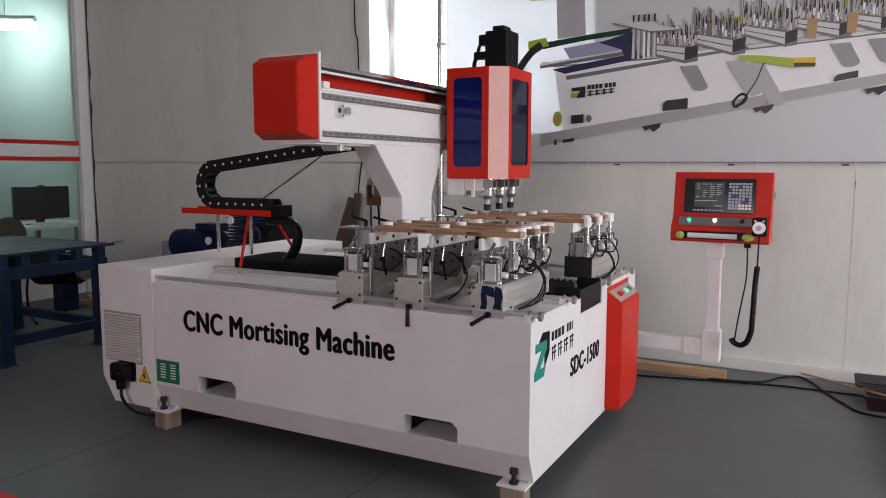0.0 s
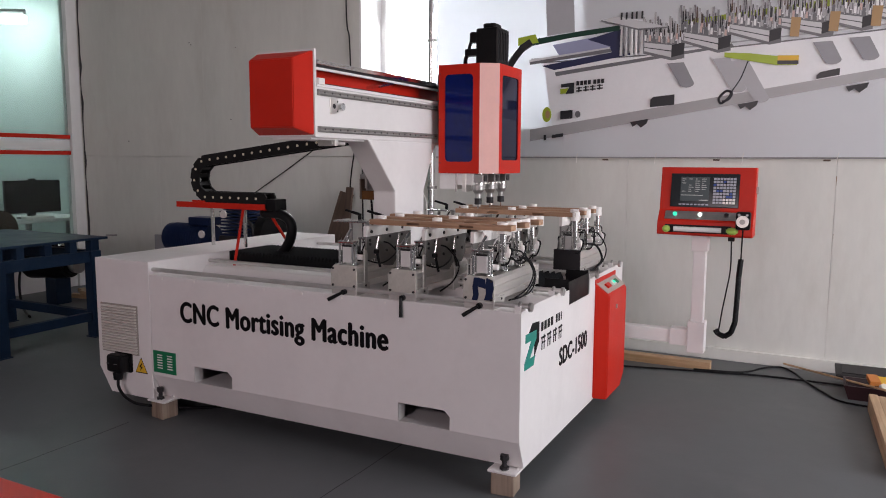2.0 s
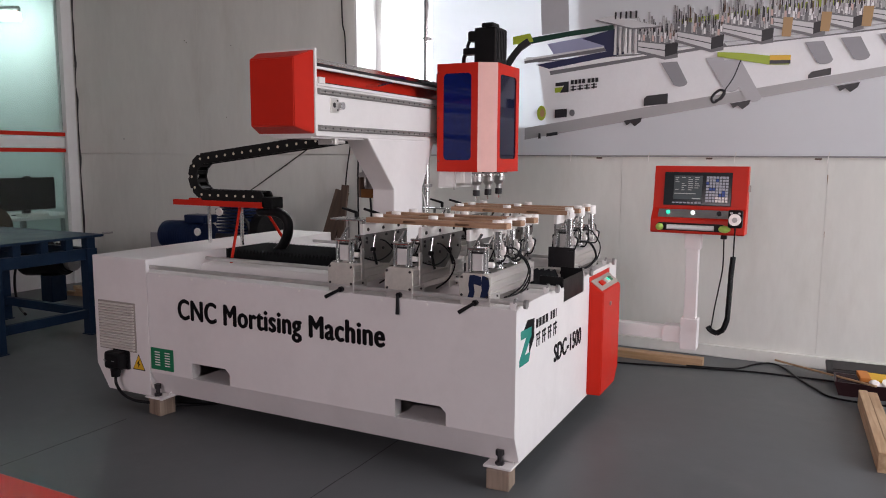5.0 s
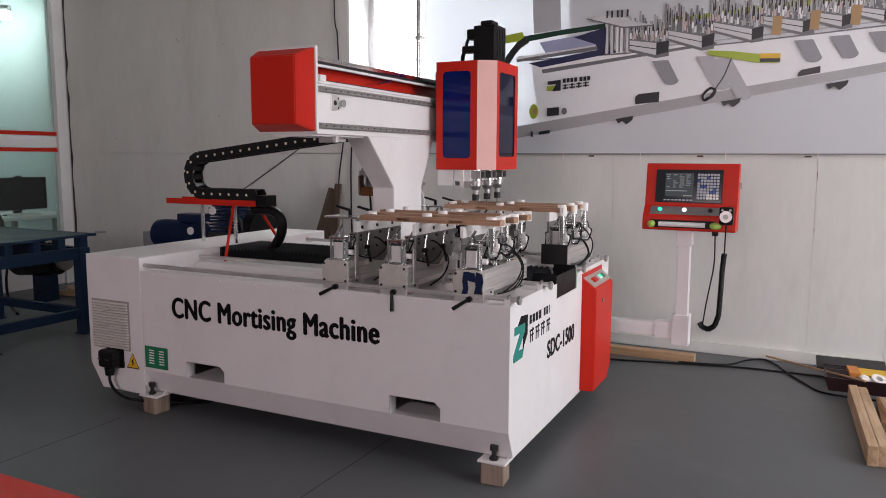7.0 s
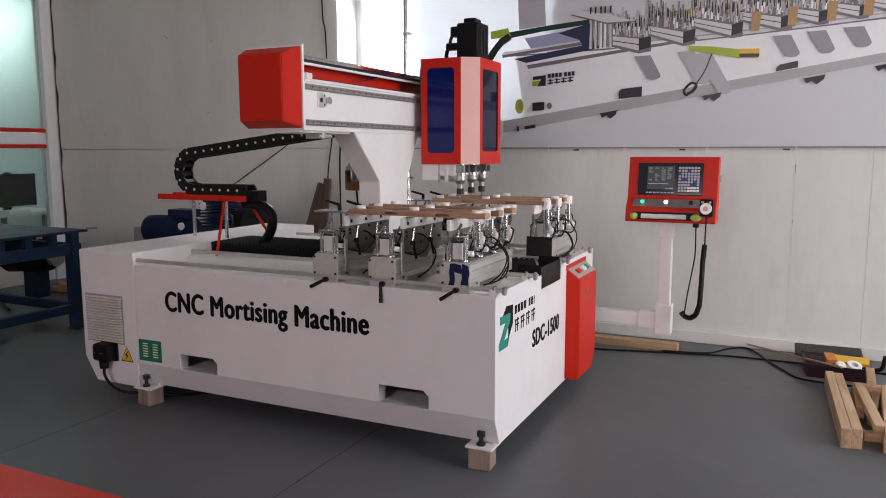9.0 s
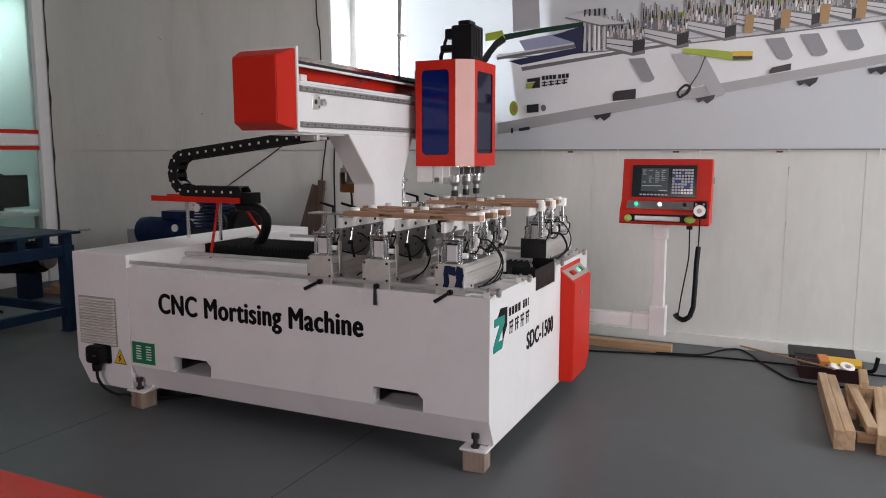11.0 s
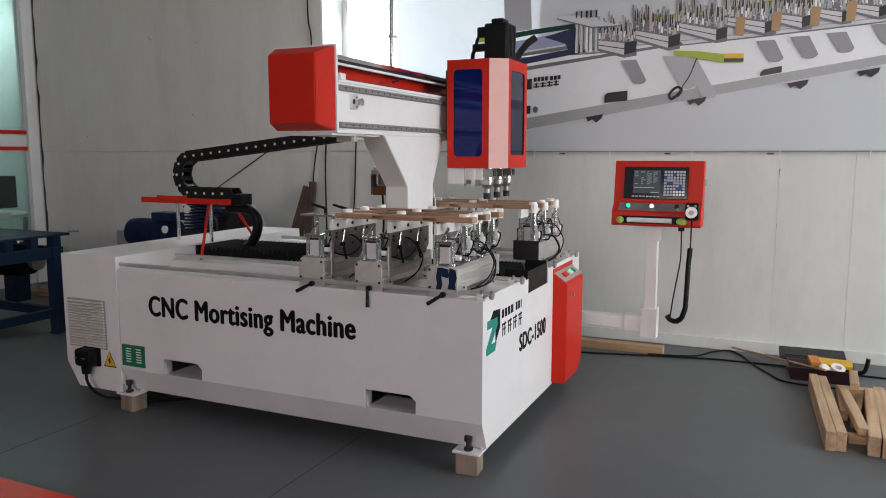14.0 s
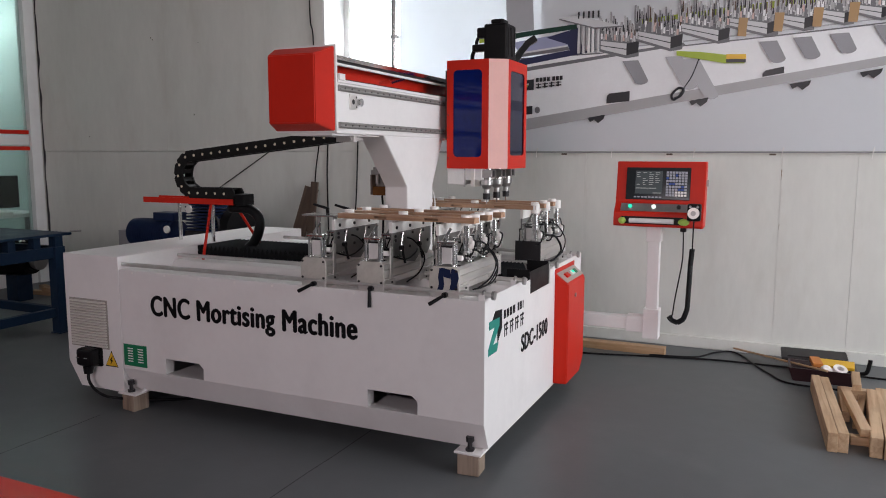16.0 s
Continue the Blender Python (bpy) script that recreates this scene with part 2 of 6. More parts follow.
def tube(bm, pts, r, seg=8):
    """A round tube through the points, smoothed."""
    P = [Vector(p) for p in pts]
    path = []
    for i in range(len(P) - 1):
        p0, p1, p2, p3 = P[max(i - 1, 0)], P[i], P[i + 1], P[min(i + 2, len(P) - 1)]
        for k in range(6):
            t = k / 6
            path.append(0.5 * (2 * p1 + (p2 - p0) * t + (2 * p0 - 5 * p1 + 4 * p2 - p3) * t * t + (3 * p1 - p0 - 3 * p2 + p3) * t ** 3))
    path.append(P[-1])
    rings = []
    for i, p in enumerate(path):
        d = (path[min(i + 1, len(path) - 1)] - path[max(i - 1, 0)]).normalized()
        u = d.orthogonal().normalized() if i == 0 else (u - d * u.dot(d)).normalized()
        v = d.cross(u)
        rings.append([bm.verts.new(p + r * (math.cos(2 * math.pi * k / seg) * u + math.sin(2 * math.pi * k / seg) * v)) for k in range(seg)])
    for a, b in zip(rings, rings[1:]):
        for k in range(seg):
            f = bm.faces.new((a[k], a[(k + 1) % seg], b[(k + 1) % seg], b[k]))
            f.smooth = True
    bm.faces.new(rings[0][::-1])
    bm.faces.new(rings[-1])
    return bm


def mesh_of(name, bm, material):
    me = bpy.data.meshes.new(name)
    bm.to_mesh(me)
    bm.free()
    me.materials.append(material)
    return me


def part(name, bm, material, parent, label="", kind=""):
    ob = new(name, mesh_of(name, bm, material))
    ob.parent = parent
    tagged(ob, label, kind=kind)
    return ob


def thing(name, bm, material, label, category, group="", kind=""):
    return tagged(new(name, mesh_of(name, bm, material)), label, category, group, kind)


def empty(name, label, category, at=(0, 0, 0), group="", kind=""):
    ob = new(name)
    ob.empty_display_size = 0.1
    ob.location = at
    return tagged(ob, label, category, group, kind)


B = bmesh.new


def lettering(name, text, size, m, material, parent, squeeze=1.0, bold=0.0, spread=1.0):
    """Raised letters, made bold by a second and third strike beside the first."""
    c = bpy.data.curves.new(name, "FONT")
    c.body, c.size, c.extrude, c.space_character = text, size, 0.0004, spread
    tmp = bpy.data.objects.new("tmp", c)
    scene.collection.objects.link(tmp)
    bpy.context.view_layer.update()
    me = bpy.data.meshes.new_from_object(tmp.evaluated_get(bpy.context.evaluated_depsgraph_get()))
    bpy.data.objects.remove(tmp)
    bpy.data.curves.remove(c)
    bm = B()
    for k, (dx, dy) in enumerate(((-1, 0), (1, 0), (0, -0.6), (0, 0.6), (0, 0), (-0.5, 0.3), (0.5, -0.3))):
        me2 = me.copy()
        me2.transform(m @ Matrix.Diagonal((squeeze, 1, 1, 1)) @ Matrix.Translation((bold * dx / squeeze, bold * dy, 0.00012 * k)))
        bm.from_mesh(me2)
        bpy.data.meshes.remove(me2)
    bpy.data.meshes.remove(me)
    return part(name, bm, material, parent)


# ---- the hall ----
WY = 2.795         # inner face of the north wall
SEAM = 1.458


def hall():
    floor = thing("floor", bx(B(), -12, 6.4, -9.3, 6, -0.2, 0), FLOOR, "grey painted concrete workshop floor with scuffs", "floor", kind="structure")
    for x, y0, y1 in ((-3.70, -6.0, -0.3), (-2.222, -6.0, -0.13), (-0.745, -6.0, 1.4)):
        random.seed(int(x * 10) + 90)
        w = 0.0022 if x < 0 else 0.0007
        ys = [y0 + (y1 - y0) * i / 40 for i in range(41)]
        pts = [(x + random.uniform(-0.004, 0.004) + w, y) for y in ys]
        part("floor_joint", prism(B(), pts + [(a - 2 * w, b) for a, b in pts[::-1]], 2, -0.001, 0.0008), JOINTM, floor)
    ceil = thing("ceiling", bx(B(), -12, 6.4, -9.3, 6, 4.6, 4.8), CEILM, "unseen grey ceiling, dark to cut bounce light", "ceiling", kind="structure")
    # north wall with the tall window opening; X1 stretched unseen behind the banner for backlight
    X0, X1, Z0, Z1 = -2.638, -0.6, 1.66, 4.0
    wall = empty("wall_north", "off-white insulated metal panel wall with joints", "wall", kind="structure")
    g = 0.0007
    low = [-6.33, -5.16, -3.81, -2.59, -1.42, -0.24, 1.148, 1.619, 2.9, 4.1, 5.2, 6.2]
    for a, b in zip(low, low[1:]):
        part("wall_panel", bx(B(), a + g, b - g, WY, WY + 0.09, 0.0, SEAM - 0.004, 0.0012), WALLM, wall)
    up = [-6.33, -4.5, X0]
    for a, b in zip(up, up[1:]):
        part("wall_panel", bx(B(), a + g, b - g, WY, WY + 0.09, SEAM + g, 4.6, 0.0012), WALLM, wall)
    part("wall_panel", bx(B(), X0 - g, X1, WY, WY + 0.09, SEAM + g, Z0), WALLM, wall)
    part("wall_panel", bx(B(), X0 - g, X1, WY, WY + 0.09, Z1, 4.6), WALLM, wall)
    part("wall_panel", bx(B(), X1, 6.2, WY, WY + 0.09, SEAM + g, 4.6), WALLM, wall)
    part("wall_core", bx(B(), -6.33, X0, WY + 0.095, WY + 0.37, 0, 4.6), WALLM, wall)
    part("wall_core", bx(B(), X1, 6.2, WY + 0.095, WY + 0.37, 0, 4.6), WALLM, wall)
    part("wall_core", bx(B(), X0, X1, WY + 0.095, WY + 0.37, 0, Z0), WALLM, wall)
    part("wall_core", bx(B(), X0, X1, WY + 0.095, WY + 0.37, Z1, 4.6), WALLM, wall)
    # window
    win = empty("window_1", "bright daylit window with white deep jamb", "window", kind="structure")
    part("window_jamb", bx(B(), X0 - 0.004, X0 + 0.02, WY + 0.002, WY + 0.37, Z0, Z1), FRAMEW, win)
    part("window_jamb", bx(B(), X1 - 0.02, X1 + 0.004, WY + 0.002, WY + 0.37, Z0, Z1), FRAMEW, win)
    part("window_sill", bx(B(), X0, X1, WY - 0.01, WY + 0.37, Z0 - 0.004, Z0 + 0.02, 0.003), FRAMEW, win)
    for a, b in ((X0 + 0.02, X0 + 0.075), (X1 - 0.10, X1 - 0.02)):
        part("window_frame", bx(B(), a, b, WY + 0.33, WY + 0.365, Z0 + 0.02, Z1, 0.005), FRAMEW, win)
    part("window_frame", bx(B(), X0 + 0.075, X1 - 0.1, WY + 0.33, WY + 0.365, Z0 + 0.02, Z0 + 0.08, 0.005), FRAMEW, win)
    pane = part("pane", bx(B(), X0 + 0.07, X1 - 0.095, WY + 0.345, WY + 0.351, Z0 + 0.07, Z1), PANE, win)
    pane.visible_shadow = False
    thing("backdrop", bx(B(), -7, 3, 4.6, 4.65, 0, 6), OUTSIDE, "bright overcast sky outside the window", "sky", kind="structure")
    # steel pipe beside the window
    pipe = empty("wall_pipe", "vertical galvanised steel pipe beside the window", "pipe")
    part("pipe", cyl(B(), (-1.902, WY - 0.03, 0.0), (-1.902, WY - 0.03, 4.6), 0.028), CHROME, pipe)
    for z in (2.42, 1.2):
        part("clamp", cyl(B(), (-1.902, WY - 0.03, z - 0.012), (-1.902, WY - 0.03, z + 0.012), 0.036), STEEL, pipe)
        part("clamp_lug", bx(B(), -1.91, -1.86, WY - 0.012, WY, z - 0.012, z + 0.012), STEEL, pipe)
    # skirting along the wall
    for a, b in zip([-6.25, -3.0, -0.24, 1.62, 2.9], [-3.0, -0.24, 1.62, 2.9, 6.2]):
        thing("baseboard", bx(B(), a + 0.002, b - 0.002, WY - 0.03, WY - 0.001, 0, 0.085, 0.006), WALLM, "low off-white kerb strip along the wall foot", "baseboard", kind="structure")
    # unseen sides close the hall, grey against bounce; assumed gate and south openings
    thing("wall_east_low", bx(B(), 6.2, 6.4, 2.4, 3.1, 0, 4.6), WALLM, "unseen plain off-white wall", "wall", kind="structure")
    thing("wall_east", bx(B(), 6.2, 6.4, -9.3, -3.6, 0, 4.6), UNSEENM, "unseen plain grey wall", "wall", kind="structure")
    thing("wall_east_lintel", bx(B(), 6.2, 6.4, -3.6, 2.4, 4.0, 4.6), UNSEENM, "unseen plain grey wall above the assumed gate", "wall", kind="structure")
    thing("wall_south", bx(B(), -12, 6.2, -9.3, -9.1, 0, 1.5), UNSEENM, "unseen plain grey wall below the added south opening", "wall", kind="structure")
    thing("wall_south_lintel", bx(B(), -12, 6.2, -9.3, -9.1, 4.1, 4.6), UNSEENM, "unseen plain grey wall above the added south opening", "wall", kind="structure")
    thing("wall_south_pier", bx(B(), -12, -1.5, -9.3, -9.1, 1.5, 4.1), UNSEENM, "unseen plain grey wall beside the added south opening", "wall", kind="structure")
    thing("wall_south_pier_2", bx(B(), 3.3, 6.2, -9.3, -9.1, 1.5, 4.1), UNSEENM, "unseen plain grey wall beside the added south opening", "wall", kind="structure")
    thing("wall_west", bx(B(), -12, -11.8, -9.1, 6, 0, 4.6), UNSEENM, "unseen plain grey wall", "wall", kind="structure")
    thing("wall_office_north", bx(B(), -11.8, -6.40, 3.4, 3.6, 0, 4.6), WALLM, "plain pale office wall", "wall", kind="structure")


hall()


# ---- the machine ----
RZ = Matrix.Rotation
FRONT_TEXT = Matrix(((1, 0, 0, 0), (0, 0, -1, 0), (0, 1, 0, 0), (0, 0, 0, 1)))     # on a face that looks to -y
SIDE_TEXT = Matrix(((0, 0, 1, 0), (1, 0, 0, 0), (0, 1, 0, 0), (0, 0, 0, 1)))       # on a face that looks to +x
DEEP = 1.72
machine = empty("cnc_mortising_machine", "white steel cnc mortising machine with red covers on wooden blocks", "machine")


def bed():
    # front plate with two hand slots
    bm = B()
    slots = [(-1.856, -1.592), (-0.592, -0.328)]
    bx(bm, -2.168, 0, 0, 0.004, 0.33, 0.80)
    xs = [-2.168, slots[0][0], slots[0][1], slots[1][0], slots[1][1], 0]
    for a, b in ((0, 1), (2, 3), (4, 5)):
        bx(bm, xs[a], xs[b], 0, 0.004, 0.243, 0.33)
    for a, b in slots:
        prism(bm, [(b - 0.028, 0.3301), (b + 0.001, 0.3301), (b + 0.001, 0.302)], 1, 0.0, 0.004)
    prism(bm, [(0.0, 0.2428), (0.062, 0.109), (0.067, 0.109), (0.067, 0.2428)], 0, -2.168, -0.0042)
    part("front_plate", bm, WHITE, machine)
    for a, b in slots:
        part("slot_lining", bx(B(), a - 0.005, a, 0.001, 0.06, 0.239, 0.335), WHITE, machine)
        part("slot_lining", bx(B(), b, b + 0.005, 0.001, 0.06, 0.239, 0.335), WHITE, machine)
        part("slot_sill", bx(B(), a, b, 0.005, 0.20, 0.232, 0.240), WHITE, machine)
    # east side plate with the bellows notch
    out = [(0.0042, 0.2425), (0.0002, 0.2425), (0.0622, 0.1092), (DEEP - 0.06, 0.109), (DEEP, 0.243), (DEEP, 0.812), (1.003, 0.806), (1.003, 0.724), (0.65, 0.724),
           (0.65, 0.80), (0.60, 0.80), (0.60, 0.812), (0.02, 0.812), (0.004, 0.80)]
    part("side_plate", prism(B(), out, 0, -0.004, 0.0), WHITE, machine)
    part("back_plate", bx(B(), -2.6, 0, DEEP - 0.004, DEEP, 0.109, 0.80), WHITE, machine)
    part("bottom_plate", bx(B(), -2.168, -0.004, 0.067, DEEP - 0.06, 0.109, 0.115), WHITE, machine)
    # decks
    part("front_deck", bx(B(), -2.168, -0.004, 0.004, 0.10, 0.796, 0.802, 0.001), WHITE, machine)
    bm = B()
    prism(bm, [(0.10, 0.802), (0.15, 0.765), (0.39, 0.765), (0.42, 0.802), (0.60, 0.802), (0.60, 0.76), (0.10, 0.755)], 0, -2.168, -0.004)
    part("front_trough", bm, WHITE, machine)
    part("middle_deck", bx(B(), -2.168, -0.004, 0.602, 1.0, 0.70, 0.71), WHITE, machine)
    bm = B()
    prism(bm, [(1.004, 0.802), (1.09, 0.802), (1.12, 0.765), (1.42, 0.765), (1.46, 0.802), (1.715, 0.802), (1.715, 0.75), (1.004, 0.75)], 0, -2.168, -0.004)
    part("rear_trough", bm, WHITE, machine)
    # west cabinet
    out = [(-2.60, 0.872), (-2.60, 0.24), (-2.51, 0.098), (-2.172, 0.098), (-2.172, 0.872)]
    part("cabinet", prism(B(), out, 1, -0.002, DEEP + 0.02, 0.004), WHITE, machine, "white sheet-steel end cabinet")
    g = part("vent_grille", bx(B(), -2.566, -2.268, -0.006, -0.002, 0.335, 0.618, 0.003), GRILLE, machine, "beige louvred vent grille")
    slat = mesh_of("slat", prism(B(), [(-0.006, 0), (-0.016, -0.001), (-0.016, 0.004), (-0.006, 0.0085)], 0, -2.556, -2.278), SLATM)
    for i in range(17):
        o = new("slat", slat)
        o.parent, o.location = g, (0, 0, 0.346 + i * 0.0158)
    # socket with its plug and cable
    pl = part("power_socket", bx(B(), -2.468, -2.338, -0.07, -0.002, 0.236, 0.338, 0.024, seg=3), BLACK, machine, "black power plug housing")
    part("socket_flange", bx(B(), -2.455, -2.325, -0.012, -0.0015, 0.232, 0.344, 0.01), BLACK, pl)
    part("gland", cyl(B(), (-2.395, -0.048, 0.195), (-2.395, -0.045, 0.236), 0.024, 14, 0.03), BLACK, pl)
    for x in (-2.448, -2.385):
        part("latch", bx(B(), x - 0.012, x + 0.012, -0.073, -0.069, 0.286, 0.291, 0.001), CHROME, pl)
    part("power_cable", tube(B(), [(-2.395, -0.048, 0.2), (-2.385, -0.055, 0.155), (-2.335, -0.06, 0.11), (-2.27, -0.05, 0.08), (-2.21, -0.03, 0.07), (-2.15, 0.03, 0.055), (-2.0, 0.16, 0.03), (-1.8, 0.4, 0.014)], 0.0085), BLACK, machine)
    part("bond_wire", tube(B(), [(-2.172, -0.004, 0.24), (-2.15, -0.012, 0.17), (-2.125, 0.02, 0.115)], 0.003, 6), NYLON, machine)
    # warning label, operating label
    tri = part("warning_label", prism(B(), [(-2.300, 0.244), (-2.215, 0.244), (-2.257, 0.322)], 1, -0.0042, -0.0025), YELLOW, machine, "yellow triangular hazard label")
    part("bolt_sign", prism(B(), [(-2.264, 0.252), (-2.245, 0.275), (-2.257, 0.277), (-2.246, 0.302), (-2.270, 0.276), (-2.258, 0.273)], 1, -0.0058, -0.0043), TXT, tri)
    part("label_border", prism(B(), [(-2.307, 0.238), (-2.208, 0.238), (-2.257, 0.330)], 1, -0.0025, -0.002), TXT, tri)
    gl = part("operating_label", bx(B(), -2.159, -1.99, -0.003, 0.0, 0.262, 0.384), GREEN, machine, "green operating label")
    for cx in (-2.11, -2.035):
        for i in range(6):
            part("print_line", bx(B(), cx - 0.018, cx + 0.02, -0.0042, -0.003, 0.286 + i * 0.0145, 0.292 + i * 0.0145), NYLON, gl)
    # rivets along the front edge
    for i in range(9):
        x = -2.07 + i * 0.235
        part("rivet", cyl(B(), (x, 0.0, 0.788), (x, -0.003, 0.788), 0.006, 8), NYLON, machine)
    # lettering
    m = Matrix.Translation((-1.944, -0.0012, 0.567)) @ FRONT_TEXT
    lettering("lettering", "CNC Mortising Machine", 0.154, m, TXT, machine, 0.785, 0.0062, 1.085)
    m = Matrix.Translation((0.0012, 0.512, 0.452)) @ SIDE_TEXT
    lettering("lettering", "SDC-1500", 0.122, m, TXT, machine, 0.83, 0.0055, 1.09)
    # maker's mark as plain shapes
    lg = part("emblem", prism(B(), [(0.095, 0.700), (0.135, 0.735), (0.222, 0.728), (0.222, 0.640), (0.165, 0.580), (0.160, 0.690)], 0, 0.0, 0.0015), TXT, machine, "teal and black emblem")
    bm = B()
    prism(bm, [(0.055, 0.700), (0.185, 0.697), (0.185, 0.660), (0.105, 0.585), (0.175, 0.585), (0.155, 0.545), (0.045, 0.545), (0.045, 0.575), (0.125, 0.662), (0.055, 0.662)], 0, 0.0, 0.0022)
    part("emblem_stroke", bm, TEAL, lg)
    for a, b in [(0.248, 0.277), (0.290, 0.320), (0.333, 0.365), (0.378, 0.410), (0.450, 0.474), (0.487, 0.512), (0.528, 0.538)]:
        part("name_bar", bx(B(), 0.0, 0.0012, a, b, 0.676, 0.716), TXT, machine)
    for i in range(4):
        a = 0.252 + i * 0.080
        bm = B()
        bx(bm, 0.0, 0.0012, a, a + 0.056, 0.640, 0.649)
        bx(bm, 0.0, 0.0014, a + 0.006, a + 0.015, 0.588, 0.642)
        bx(bm, 0.0, 0.0015, a + 0.034, a + 0.043, 0.588, 0.655)
        bx(bm, 0.0, 0.0016, a + 0.008, a + 0.054, 0.618, 0.625)
        part("name_bar", bm, TXT, machine)
    # guide rods with end caps
    for y in (0.03, 0.455, 1.035, 1.52):
        r = part("guide_rod", cyl(B(), (-2.172, y, 0.828), (0.03, y, 0.828), 0.0115, 16), GUIDE, machine)
        part("rod_cap", cyl(B(), (0.024, y, 0.826), (0.036, y, 0.826), 0.02, 18), STEEL, r)
        part("rod_collar", cyl(B(), (-0.02, y, 0.827), (-0.012, y, 0.827), 0.02, 18), STEEL, r)
        part("rod_seat", bx(B(), -0.035, -0.006, y - 0.02, y + 0.02, 0.802, 0.83, 0.003), WHITE, r)
    # feet on timber blocks
    for x, y in ((-0.075, 0.045), (-2.13, 0.03), (-0.075, DEEP - 0.09), (-2.13, DEEP - 0.09)):
        f = part("foot_plate", bx(B(), x - 0.066, x + 0.066, y - 0.056, y + 0.06, 0.095, 0.106, 0.004), WHITE, machine)
        bm = B()
        cyl(bm, (x, y - 0.02, 0.100), (x, y - 0.02, 0.160), 0.011, 10)
        cyl(bm, (x, y - 0.02, 0.105), (x, y - 0.02, 0.118), 0.021, 6)
        cyl(bm, (x, y - 0.02, 0.148), (x, y - 0.02, 0.172), 0.019, 6)
        part("levelling_bolt", bm, DARK, f)
        part("foot_web", prism(B(), [(y + 0.0, 0.106), (y + 0.06, 0.106), (y + 0.06, 0.15)], 0, x + 0.05, x + 0.056), WHITE, f)


def timber_blocks():
    for x, y, a in ((-0.075, 0.04, 4), (-2.13, 0.035, -8), (-0.075, DEEP - 0.09, 3), (-2.13, DEEP - 0.09, 0)):
        ob = thing("wooden_block", bx(B(), -0.052, 0.052, -0.05, 0.05, 0, 0.095, 0.006), BLOCK, "rough weathered timber block under a machine foot", "wooden block", "blocks under the machine")
        ob.matrix_world = pose(x, y, 0, 0, 0, a)


def red_box():
    # switch box on the east side: deep front face, sloping top with a pale switch plate
    y0, y1, d = 1.11, 1.53, 0.08
    bm = B()
    ring = [(0.0, y0), (d, y0 + 0.012), (d, y1 - 0.03), (0.0, y1)]
    levels = []
    for z, k, lift in ((0.118, 0.96, 0.0), (0.20, 1.0, 0.0), (0.45, 1.0, 0.0), (0.695, 1.0, 0.0)):
        levels.append([bm.verts.new((x * k, y - (0.07 if y > 1.4 and z < 0.15 else 0.0), z)) for x, y in ring])
    levels.append([bm.verts.new((0.0, y0, 0.762)), bm.verts.new((d - 0.006, y0 + 0.014, 0.706)), bm.verts.new((d - 0.006, y1 - 0.034, 0.706)), bm.verts.new((0.0, y1, 0.762))])
    for a, b in zip(levels, levels[1:]):
        for i in range(4):
            bm.faces.new((a[i], a[(i + 1) % 4], b[(i + 1) % 4], b[i]))
    bm.faces.new(levels[0][::-1])
    bm.faces.new(levels[-1])
    bmesh.ops.recalc_face_normals(bm, faces=bm.faces[:])
    bmesh.ops.bevel(bm, geom=bm.edges[:], offset=0.004, segments=2, affect="EDGES")
    rb = part("control_box", bm, RED, machine, "red sheet-steel switch box with sloping top")
    part("back_flange", bx(B(), 0.0005, 0.004, y0 - 0.004, y1 + 0.006, 0.755, 0.786, 0.001), RED, rb)
    slope = math.degrees(math.atan2(0.056, d - 0.006))
    m = pose(0.0, 0, 0.7625, 0, slope, 0)
    pl = part("switch_plate", bx(B(), 0.004, 0.086, y0 + 0.018, y1 - 0.03, 0.0, 0.004, 0.001), PALEPLATE, rb, "pale worn switch plate")
    pl.matrix_local = m
    for y, w, mt, nm in ((1.225, 0.032, RED, "rocker_switch"), (1.335, 0.030, NYLON, "switch_bezel"), (1.395, 0.024, GREEN, "start_button")):
        ob = part(nm, bx(B(), 0.030, 0.062, y - w, y + w, 0.004, 0.016, 0.004), mt, rb)
        ob.matrix_local = m
    ob = part("pilot_lamp", bx(B(), 0.036, 0.054, 1.32, 1.35, 0.016, 0.020, 0.003), LEDG, rb)
    ob.matrix_local = m
    part("keyhole", cyl(B(), (d - 0.001, 1.27, 0.62), (d + 0.006, 1.27, 0.62), 0.013, 14), STEEL, rb)


def window_frame_outline(bm, w, h, r, hole):
    """A w x h plate with a rounded opening, in the x-z plane, 3 mm thick."""
    x0, x1, z0, z1 = hole
    bx(bm, 0, w, 0, 0.003, 0, z0)
    bx(bm, 0, w, 0, 0.003, z1, h)
    bx(bm, 0, x0, 0, 0.003, z0, z1)
    bx(bm, x1, w, 0, 0.003, z0, z1)
    for cx, cz, sx, sz in ((x0, z0, 1, 1), (x1, z0, -1, 1), (x0, z1, 1, -1), (x1, z1, -1, -1)):
        pts = [(cx, cz)] + [(cx + sx * r * (1 - math.sin(a)), cz + sz * r * (1 - math.cos(a))) for a in [i * math.pi / 12 for i in range(7)]]
        prism(bm, pts, 1, 0, 0.003)
    return bm


GX, GY0, GY1 = -0.75, -0.085, 1.70


